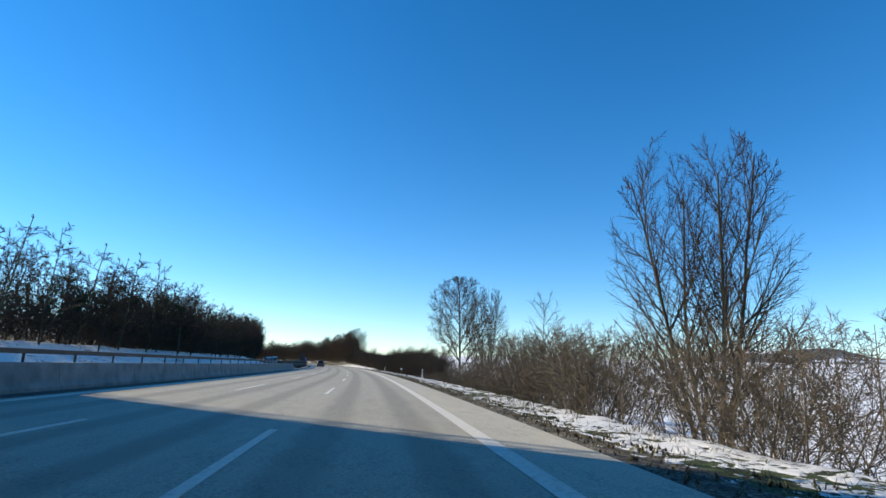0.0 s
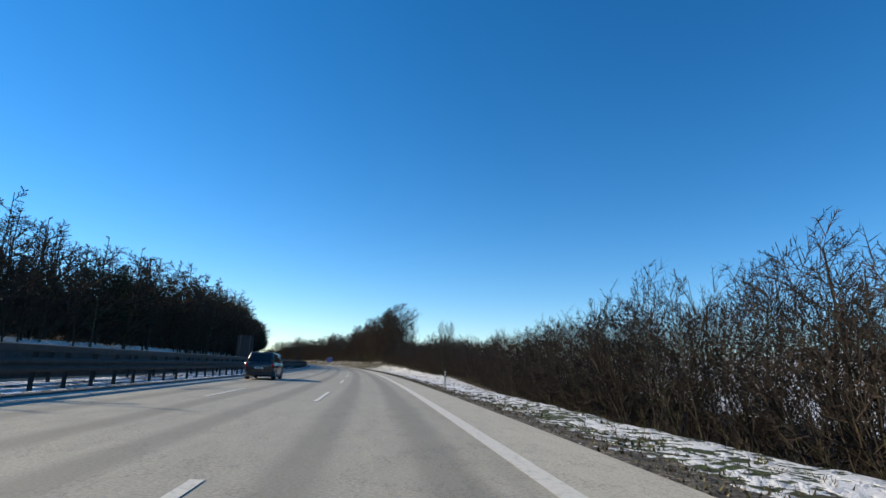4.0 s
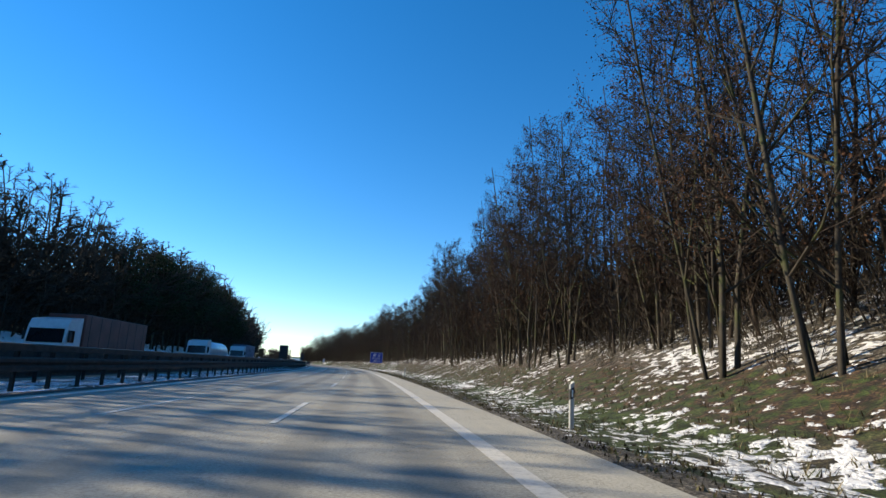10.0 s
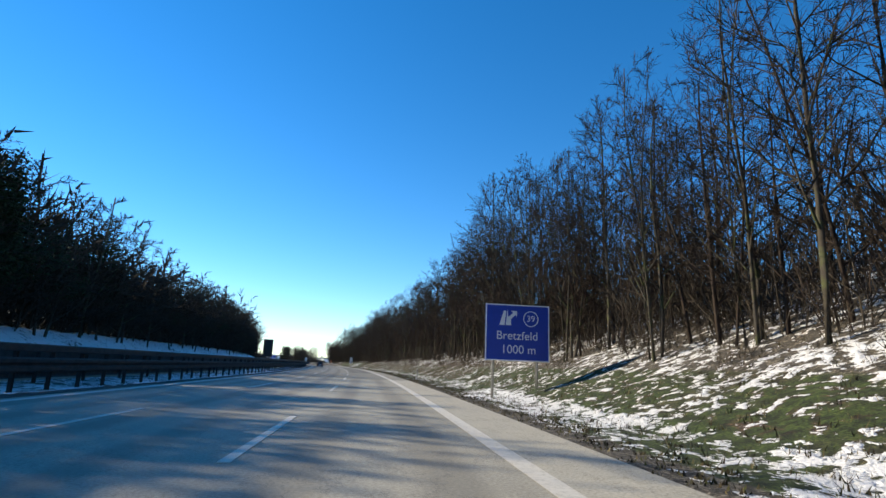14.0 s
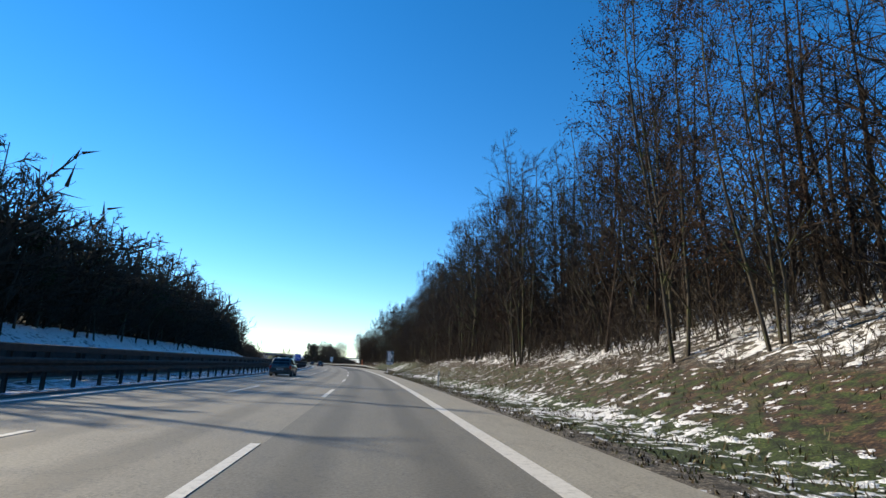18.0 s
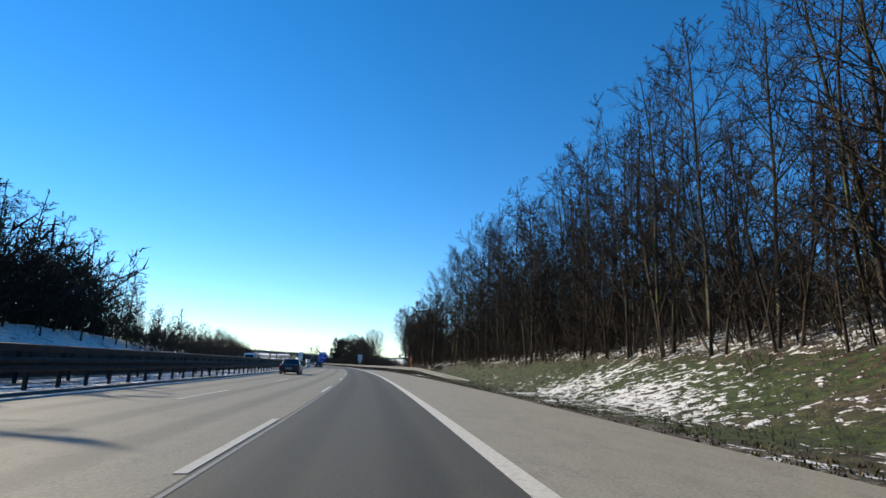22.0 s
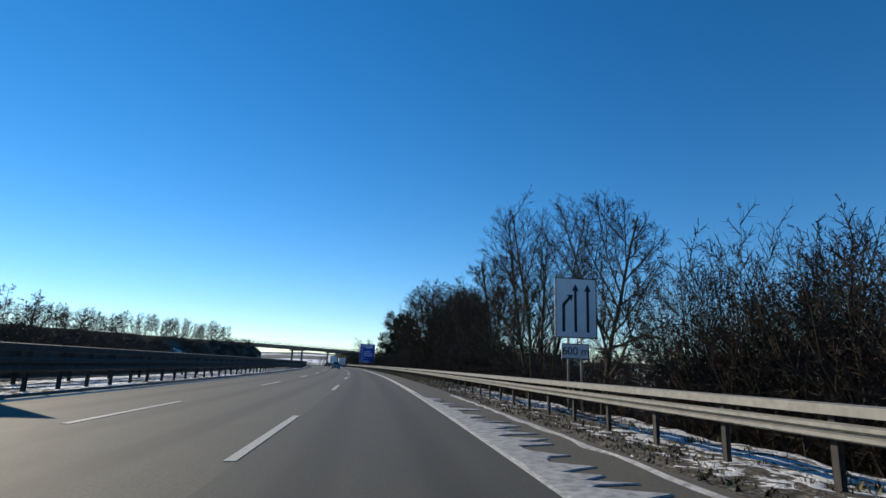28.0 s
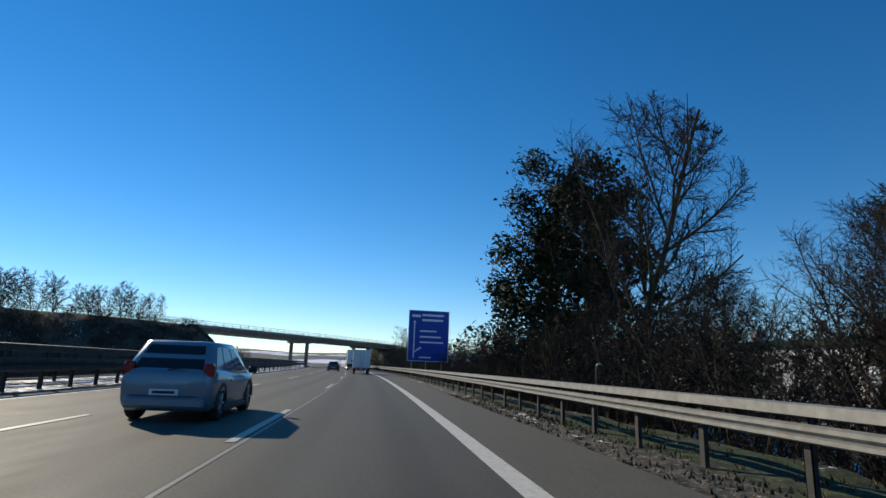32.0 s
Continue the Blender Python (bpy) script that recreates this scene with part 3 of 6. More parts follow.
class Wood:
    """Branches as tapered three- to six-sided bars, gathered with numpy."""

    def __init__(self, seed, least=0.0085, dome=None):
        self.least = least
        self.dome = dome
        self.split = 1 if least in (0.0125, 0.03) else 2
        self.rng = random.Random(seed)
        self.thick, self.thin, self.leaves = Shape(), Shape(), Shape()
        self.tips = []

    def bar(self, pts, radii, n, thin, tip=False):
        sh = self.thin if thin else self.thick
        base = len(sh.v)
        if tip and len(pts) == 2:
            # the last twigs are single slivers
            q = pts[1] - pts[0]
            a = Vector((self.rng.gauss(0, 1), self.rng.gauss(0, 1), self.rng.gauss(0, 1)))
            a = q.cross(a).normalized() * (radii[0] * 1.05)
            for c in (pts[0] - a, pts[0] + a, pts[1]):
                sh.v.append((c.x, c.y, c.z))
            sh.f.append((base, base + 1, base + 2))
            return
        if len(pts) == 2 and thin:
            # short side twigs are narrow blades
            q = pts[1] - pts[0]
            a = Vector((self.rng.gauss(0, 1), self.rng.gauss(0, 1), self.rng.gauss(0, 1)))
            a = q.cross(a).normalized() * 1.25
            for c in (pts[0] - a * radii[0], pts[0] + a * radii[0], pts[1] + a * radii[1], pts[1] - a * radii[1]):
                sh.v.append((c.x, c.y, c.z))
            sh.f.append((base, base + 1, base + 2, base + 3))
            return
        if tip:
            last = pts[-1]
            pts = pts[:-1]
        for i, p in enumerate(pts):
            q = ((pts[min(i + 1, len(pts) - 1)] - pts[max(i - 1, 0)]) if len(pts) > 1 else last - p).normalized()
            a = Vector((q.y, -q.x, 0.001))
            if a.length < 0.05:
                a = Vector((1, 0, 0))
            a.normalize()
            b = q.cross(a)
            r = radii[i]
            for k in range(n):
                w = 2 * math.pi * k / n
                c = p + a * (math.cos(w) * r) + b * (math.sin(w) * r)
                sh.v.append((c.x, c.y, c.z))
        if tip:
            ring = base + (len(pts) - 1) * n
            sh.v.append((last.x, last.y, last.z))
            for k in range(n):
                sh.f.append((ring + k, ring + (k + 1) % n, len(sh.v) - 1))
        for i in range(len(pts) - 1):
            for k in range(n):
                j = (k + 1) % n
                sh.f.append((base + i * n + k, base + i * n + j, base + (i + 1) * n + j, base + (i + 1) * n + k))

    def inside(self, p):
        """Whether a place lies under the rounded outline of the crown."""
        mid, wide, high = self.dome
        dz = (p.z - mid) / (high if p.z > mid else mid + 0.6)
        return dz * dz + (p.x * p.x + p.y * p.y) / (wide * wide) < 1.0

    def limb(self, start, way, length, radius, level, spec):
        """spec[level]: segments, sides, wander, lift, children, first child, spread, child length."""
        rng = self.rng
        segs, sides, wander, lift, kids, first, spread_a, kid_len = spec[level]
        if self.dome:
            whole = length * self.rng.uniform(0.0, 0.12)
            while length > 0.12 and not self.inside(start + way * (length - whole)):
                length *= 0.85
            if length < 0.25 and level < len(spec) - 2:
                return
        pts, radii, ways = [start], [radius], [way]
        p, w = start.copy(), way.copy()
        end = 0.28 if level < len(spec) - 1 else 0.55
        for i in range(segs):
            w = w + Vector((rng.gauss(0, wander), rng.gauss(0, wander), rng.gauss(0, wander) + lift))
            w.normalize()
            p = p + w * (length / segs)
            pts.append(p.copy())
            ways.append(w.copy())
            radii.append(radius * (1 - (1 - end) * (i + 1) / segs))
        self.bar(pts, radii, sides, level >= self.split, level == len(spec) - 1)
        if level == len(spec) - 1:
            self.tips.append((pts[-1], ways[-1]))
            return
        turn = rng.uniform(0, 6.28)
        for k in range(kids):
            u = first + (1 - first) * (k + rng.random() * 0.8) / kids
            f = min(u, 0.999) * segs
            i = int(f)
            q = pts[i].lerp(pts[i + 1], f - i)
            r = radii[i] + (radii[i + 1] - radii[i]) * (f - i)
            base = ways[i + 1]
            turn += 2.4 + rng.uniform(-0.5, 0.5)
            side = base.orthogonal().normalized()
            side = Matrix.Rotation(turn, 3, base) @ side
            ang = radians(spread_a * rng.uniform(0.75, 1.2))
            way2 = (base * math.cos(ang) + side * math.sin(ang)).normalized()
            taper = 1.0 - 0.55 * max(0, u - first) / (1 - first) if level == 0 else 1.0 - 0.35 * u
            l2 = length * kid_len * taper * rng.uniform(0.75, 1.2)
            self.limb(q, way2, l2, max(self.least, min(r * 0.62, radius * 0.5)), level + 1, spec)

    def leaf_cloud(self, count, size, spread_r):
        rng = self.rng
        for _ in range(count):
            p, _w = rng.choice(self.tips)
            p = p + Vector((rng.gauss(0, spread_r), rng.gauss(0, spread_r), rng.gauss(0, spread_r)))
            a = Vector((rng.gauss(0, 1), rng.gauss(0, 1), rng.gauss(0, 1))).normalized()
            b = a.orthogonal().normalized()
            c = a.cross(b) * 0.25
            s = size * rng.uniform(0.6, 1.4)
            i = len(self.leaves.v)
            for q in (p - a * s, p + b * s * 0.55 + c * s, p + a * s, p - b * s * 0.55 + c * s):
                self.leaves.v.append((q.x, q.y, q.z))
            self.leaves.f += [(i, i + 1, i + 2), (i, i + 2, i + 3)]


def tree_kind(seed, height, radius, spec, stems=1, lean=0.1, leaves=0, leaf_size=0.09, leaf_spread=0.25, least=0.011, dome=None):
    w = Wood(seed, least, dome)
    for k in range(stems):
        a = 6.28 * k / stems + seed
        tilt = lean * (0.4 if stems == 1 else 1.0)
        way = Vector((math.cos(a) * tilt, math.sin(a) * tilt, 1)).normalized()
        start = Vector((math.cos(a), math.sin(a), 0)) * (0.0 if stems == 1 else 0.12 + 0.05 * stems)
        w.limb(start - Vector((0, 0, 0.5)), way, height * w.rng.uniform(0.86, 1.0) if k else height, radius * w.rng.uniform(0.75, 1), 0, spec)
    if leaves:
        w.leaf_cloud(leaves, leaf_size, leaf_spread)
    return w


#                segs sides wander lift kids first spread kid_len
FOREST = [(6, 6, 0.035, 0.05, 20, 0.26, 44, 0.36), (3, 3, 0.09, 0.09, 9, 0.12, 40, 0.48), (1, 3, 0.10, 0.06, 19, 0.04, 42, 0.50), (1, 3, 0.2, 0.05, 0, 0, 0, 0)]
LEAN_FOREST = [(5, 4, 0.05, 0.05, 13, 0.16, 50, 0.31), (2, 3, 0.09, 0.10, 6, 0.12, 44, 0.50), (1, 3, 0.10, 0.08, 14, 0.05, 44, 0.55), (1, 3, 0.2, 0, 0, 0, 0, 0)]
FAR_FOREST = [(4, 4, 0.05, 0.05, 12, 0.08, 50, 0.32), (1, 3, 0.14, 0.14, 6, 0.1, 48, 0.5), (1, 3, 0.2, 0.1, 12, 0.03, 48, 0.5), (1, 3, 0.2, 0, 0, 0, 0, 0)]
BROAD = [(7, 7, 0.05, 0.04, 18, 0.22, 52, 0.62), (5, 5, 0.07, 0.08, 11, 0.10, 42, 0.46), (2, 3, 0.08, 0.05, 11, 0.08, 42, 0.48), (1, 3, 0.12, 0.03, 8, 0.05, 42, 0.60), (1, 3, 0.2, 0, 0, 0, 0, 0)]
UPRIGHT = [(7, 6, 0.035, 0.05, 16, 0.16, 34, 0.44), (4, 4, 0.07, 0.07, 11, 0.10, 36, 0.46), (2, 3, 0.08, 0.05, 15, 0.06, 42, 0.5), (1, 3, 0.2, 0.05, 0, 0, 0, 0)]
SHRUB = [(3, 3, 0.08, 0.02, 9, 0.06, 36, 0.50), (2, 3, 0.10, 0.05, 7, 0.08, 38, 0.5), (1, 3, 0.12, 0.03, 7, 0.04, 42, 0.6), (1, 3, 0.2, 0, 0, 0, 0, 0)]
LIGHT_SHRUB = [(2, 3, 0.10, 0.05, 6, 0.08, 30, 0.4), (1, 3, 0.18, 0.08, 5, 0.1, 36, 0.55), (1, 3, 0.2, 0.05, 0, 0, 0, 0)]
THICKET = [(2, 3, 0.12, 0.02, 6, 0.08, 34, 0.5), (1, 3, 0.18, 0.06, 5, 0.05, 40, 0.55), (1, 3, 0.2, 0.05, 0, 0, 0, 0)]
SAPLING = [(6, 4, 0.04, 0.05, 22, 0.10, 34, 0.34), (3, 3, 0.08, 0.08, 12, 0.08, 38, 0.5), (1, 3, 0.2, 0.05, 0, 0, 0, 0)]
RAMP = [(5, 4, 0.05, 0.05, 15, 0.18, 46, 0.46), (2, 3, 0.12, 0.10, 7, 0.10, 44, 0.5), (1, 3, 0.2, 0.10, 9, 0.05, 46, 0.55), (1, 3, 0.2, 0, 0, 0, 0, 0)]
PINE = [(6, 6, 0.04, 0.03, 22, 0.28, 74, 0.30), (3, 3, 0.12, 0.06, 6, 0.35, 44, 0.4), (1, 3, 0.2, 0.1, 0, 0, 0, 0)]


class Kind:
    def __init__(self, name, label, category, wood, twig, height, leaf=None, bark=None):
        self.name, self.label, self.category, self.height = name, label, category, height
        self.wood = wood
        self.trunk = wood.thick.mesh("trunk", bark or M_BARK, True)
        self.crown = wood.thin.mesh("crown", twig, False)
        self.leaf = wood.leaves.mesh("leaves", leaf) if wood.leaves.f else None
        self.first = None

    def plant(self, s, d, height, turn, group="", z=None, wide=1.0, label=""):
        k = height / self.height
        m = Matrix.Translation(P(s, d, (land(s, d) if z is None else z) - 0.05)) @ pose(0, 0, 0, 0, 0, turn)
        ob = new(self.name)
        for mesh_name, mesh in (("trunk", self.trunk), ("crown", self.crown), ("withered_leaves", self.leaf)):
            if mesh:
                child = new(mesh_name, mesh)
                child.parent = ob
        ob.matrix_world = m @ Matrix.Diagonal((k * wide, k * wide, k, 1))
        return tagged(ob, label or self.label, self.category, group)


forest_kinds = [Kind("tree", "tall bare deciduous forest tree on the snowy bank", "tree", tree_kind(11 + i, 15, rad, spec, stems=n, lean=lean, least=0.012, dome=(9.4, 3.4, 6.4)), M_TWIG, 15)
                for i, (rad, spec, n, lean) in enumerate(((0.13, FOREST, 1, 0.07), (0.10, LEAN_FOREST, 3, 0.09), (0.085, LEAN_FOREST, 4, 0.12)))]
brown_kinds = [Kind("tree", "forest tree still holding brown withered leaves", "tree", tree_kind(31 + i, 15, 0.095, LEAN_FOREST, stems=3 + i, lean=0.10, leaves=8500, leaf_size=0.042, leaf_spread=0.14, least=0.012, dome=(8.6, 3.5, 6.6)), M_TWIG, 15, M_DEAD_LEAF) for i in range(2)]
lean_kinds = [Kind("tree", "slender bare forest tree", "tree", tree_kind(51 + i, 15, 0.13, LEAN_FOREST, lean=0.09, least=0.016, dome=(9.0, 3.2, 6.6)), M_TWIG, 15) for i in range(3)]
far_kinds = [Kind("tree", "bare tree of the wood across the motorway", "tree", tree_kind(71 + i, 15, 0.16, FAR_FOREST, lean=0.1, least=0.034, dome=(8.0, 3.4, 7.4)), M_TWIG, 15) for i in range(4)]
broad_kinds = [Kind("tree", "broad bare tree with a wide branching crown", "tree", tree_kind(91 + i, 12, 0.22, BROAD, lean=0.05, least=0.0095, dome=(7.3, 4.7, 4.8)), M_TWIG, 12) for i in range(2)]
upright_kinds = [Kind("tree", "bare upright tree with many steep branches", "tree", tree_kind(111 + i, 14, 0.125, UPRIGHT, stems=4, lean=0.17, least=0.0092, dome=(7.8, 4.0, 6.3)), M_TWIG, 14) for i in range(2)]
shrub_kinds = [Kind("shrub", "dense bare roadside shrub", "shrub", tree_kind(131 + i, 4.5, 0.028, SHRUB, stems=8, lean=0.34, least=0.007, dome=(1.7, 2.5, 2.8)), t, 4.5) for i, t in enumerate((M_TWIG, M_TWIG_SHADED, M_TWIG_SHADED))]
thickets = [Kind("shrub", "dark thicket", "shrub", tree_kind(161 + i, 3.5, 0.03, THICKET, stems=5, lean=0.4, least=0.03), M_TWIG, 3.5) for i in range(2)]
light_shrubs = [Kind("shrub", "thin bare undergrowth", "shrub", tree_kind(151 + i, 3.5, 0.022, LIGHT_SHRUB, stems=9, lean=0.3, least=0.0125), M_TWIG_PALE, 3.5, bark=M_TWIG_PALE) for i in range(3)]
shrub_rough = [Kind("shrub", "dense dark bush", "shrub", tree_kind(165 + i, 4.0, 0.03, LIGHT_SHRUB, stems=10, lean=0.36, least=0.017), M_TWIG, 4.0) for i in range(2)]
pale_shrubs = [Kind("shrub", "pale sunlit bare roadside shrub", "shrub", shrub_kinds[i].wood, M_TWIG_WARM, 4.5, bark=M_TWIG_WARM) for i in range(2)]
sapling_kinds = [Kind("sapling", "thin bare sapling with fine twigs", "sapling", tree_kind(171 + i, 7, 0.05, SAPLING, lean=0.1, least=0.014), M_TWIG, 7) for i in range(2)]
ever_kind = Kind("evergreen_tree", "dark evergreen tree with dense foliage", "tree", tree_kind(191, 12, 0.2, PINE, leaves=5500, leaf_size=0.14, leaf_spread=0.26), M_TWIG, 12, M_NEEDLE)


full_kinds = [Kind("tree", "full-crowned tree with clusters of brown withered leaves above the guardrail", "tree", tree_kind(211 + i, 13, 0.16, UPRIGHT, stems=3, lean=0.3, leaves=5500, leaf_size=0.048, leaf_spread=0.15, least=0.012, dome=(7.0, 4.4, 6.0)), M_TWIG, 13, M_DEAD_LEAF) for i in range(2)]
dark_kinds = [Kind("evergreen_tree", "dark evergreen in the wood across the motorway", "tree", tree_kind(221 + i, 13, 0.17, PINE, leaves=5200, leaf_size=0.13, leaf_spread=0.42, least=0.03), M_TWIG, 13, M_NEEDLE) for i in range(2)]


def woods(name, label, spots, kinds, rng, mat=None, category="woods", wide=1.15):
    """One joined body of many trees too far in to tell apart. spots: (s, d, height)."""
    arrays = []
    for kind in kinds:
        w = kind.wood
        v = np.vstack([np.array(w.thick.v), np.array(w.thin.v)])
        faces = w.thick.f + [tuple(i + len(w.thick.v) for i in f) for f in w.thin.f]
        quads = np.array([f for f in faces if len(f) == 4], dtype=np.int32)
        tris = np.array([f for f in faces if len(f) == 3], dtype=np.int32)
        arrays.append((v, quads, tris, kind.height))
    all_v, all_q, all_t, count = [], [], [], 0
    for s, d, height in spots:
        v, quads, tris, h = arrays[rng.randrange(len(arrays))]
        k = height / h
        turn = rng.uniform(0, 6.28)
        c, n = math.cos(turn), math.sin(turn)
        rot = np.array([[c, -n, 0], [n, c, 0], [0, 0, 1]]) * np.array([[k * wide], [k * wide], [k]])
        p = P(s, d, land(s, d) - 0.05)
        all_v.append(v @ rot.T + np.array([p.x, p.y, p.z]))
        all_q.append(quads + count)
        all_t.append(tris + count)
        count += len(v)
    v = np.vstack(all_v).astype(np.float32)
    q, t = np.vstack(all_q), np.vstack(all_t)
    me = bpy.data.meshes.new(name)
    me.vertices.add(len(v))
    me.vertices.foreach_set("co", v.ravel())
    me.loops.add(q.size + t.size)
    me.loops.foreach_set("vertex_index", np.concatenate([q.ravel(), t.ravel()]).astype(np.int32))
    me.polygons.add(len(q) + len(t))
    sizes = np.concatenate([np.full(len(q), 4), np.full(len(t), 3)]).astype(np.int32)
    me.polygons.foreach_set("loop_start", np.concatenate([[0], np.cumsum(sizes)[:-1]]).astype(np.int32))
    me.polygons.foreach_set("loop_total", sizes)
    me.materials.append(mat or M_TWIG)
    me.update(calc_edges=True)
    return tagged(new(name, me), label, category, kind="stuff")


# heights of the canopy above the road along both sides
RIGHT_CANOPY = [(245, 9), (262, 14), (275, 17.0), (300, 15.5), (317, 16.0), (326, 14.6), (334, 14.6), (345, 15.4), (356, 15.0), (362, 16.0), (371, 16.3),
                (385, 15.3), (410, 14.6), (422, 15.2), (440, 17), (500, 16.2), (526, 16.2), (542, 17.2), (560, 17), (584, 17.2), (592, 16.3), (601, 16.4),
                (612, 17.3), (618, 18.6), (632, 14.5), (650, 15.5), (668, 15.2), (700, 16.0), (712, 15.0), (722, 13.8), (735, 14.0), (748, 10)]
LEFT_CANOPY = [(-60, 9), (50, 11), (63, 12.5), (98, 14.2), (131, 14.2), (155, 13), (190, 15), (230, 17), (280, 17.8), (306, 19.4), (330, 18), (361, 18.8),
               (385, 20), (447, 19.4), (465, 19.6), (500, 17.5), (533, 17.2), (554, 19), (600, 18), (645, 18), (672, 16), (690, 14.5), (704, 12), (714, 9.5),
               (735, 8), (790, 8.5), (830, 7.5), (880, 5)]
rng = random.Random(7)


BAY_SHIFT = [(590, 0.0), (625, 4.0), (695, 4.0), (715, 1.5), (735, 0.5)]


def forest_right():
    s = 262.0
    while s < 742:
        d = 11.9 + rng.uniform(-1.6, 1.8) + along(BAY_SHIFT, s) - (0.8 if s < 345 or s > 712 else 0.0)
        top = (1.2 + (along(RIGHT_CANOPY, s) - 1.2) * 1.1) * rng.uniform(0.86, 1.05) * (1 + 0.05 * along(BAY_SHIFT, s))
        kind = rng.choice(brown_kinds) if rng.random() < (0.8 if 262 < s < 345 else 0.5 if 520 < s < 560 else 0.15) else rng.choice(forest_kinds)
        if s > 704:
            d += 1.2
            if s > 719.5:
                kind, top = full_kinds[rng.randrange(2)], top * 0.96
        kind.plant(s, d, top - land(s, d), rng.uniform(0, 360), "trees on the bank", wide=1.05)
        s += rng.uniform(2.7, 4.4)
    spots = []
    for d0, step in ((12.8, 1.6), (15.4, 2.1), (19.0, 3.2)):
        s = 264.0
        while s < (742 if d0 < 14 else 706):
            d = d0 + rng.uniform(-1.6, 1.6) + along(BAY_SHIFT, s)
            spots.append((s, d, max(6.0, (along(RIGHT_CANOPY, s) + (d - 11) * 0.12) * rng.uniform(0.62, 1.0) - land(s, d))))
            s += step * rng.uniform(0.7, 1.3) * (0.62 if 600 < s < 706 else 1.0)
    woods("woods", "bare deciduous wood on the cutting's upper slope", spots, lean_kinds, rng)
    spots = []
    s = 246.0
    while s < 738:
        for d0, often, low, high in ((9.6, 0.45 if s > 395 else 0.15, 0.5, 1.3), (10.8, 0.8, 0.8, 2.2), (11.9, 0.85, 1.2, 3.4), (13.8, 0.85, 2.4, 5.2), (15.4, 0.9, 3.0, 6.4), (17.5, 0.8, 3.0, 6.4)):
            if rng.random() < often:
                spots.append((s + rng.uniform(-1, 1), d0 + rng.uniform(-0.9, 1.2) + along(BAY_SHIFT, s), rng.uniform(low, high)))
        s += rng.uniform(2.0, 3.3)
    s = 285.0
    while s < 706:
        spots.append((s, 14.0 + along(BAY_SHIFT, s) + rng.uniform(-1.4, 2.2), rng.uniform(3.2, 6.2)))
        s += rng.uniform(1.3, 2.6) * (0.7 if s < 345 else 1.0)
    dark = []
    s = 262.0
    while s < 742:
        for d0 in (13.6, 16.5, 20.0):
            dark.append((s + rng.uniform(-1, 1), d0 + rng.uniform(-1.2, 1.2) + along(BAY_SHIFT, s) * 0.9, rng.uniform(2.6, 5.6) * (1.0 if s < 345 or s > 690 else 0.8)))
        s += rng.uniform(1.6, 2.6) * (1.0 if s < 345 or 520 < s < 600 or s > 690 else 1.8)
    s = 530.0
    while s < 598:
        dark.append((s, rng.uniform(11.2, 13.0), rng.uniform(1.8, 4.2)))
        s += rng.uniform(1.5, 3.0)
    s = 652.0
    while s < 742:
        for d0 in (12.2, 14.2):
            dark.append((s + rng.uniform(-1, 1), d0 + rng.uniform(-0.8, 0.8) + along(BAY_SHIFT, s) * 0.95, rng.uniform(2.2, 4.8)))
        s += rng.uniform(1.5, 2.4)
    woods("undergrowth", "dark dense bushes under the trees of the bank", dark, shrub_rough, rng, M_TWIG, "undergrowth", 1.1)
    woods("undergrowth", "pale bare undergrowth among the trees of the bank", spots, light_shrubs, rng, M_TWIG_GREY, "undergrowth")


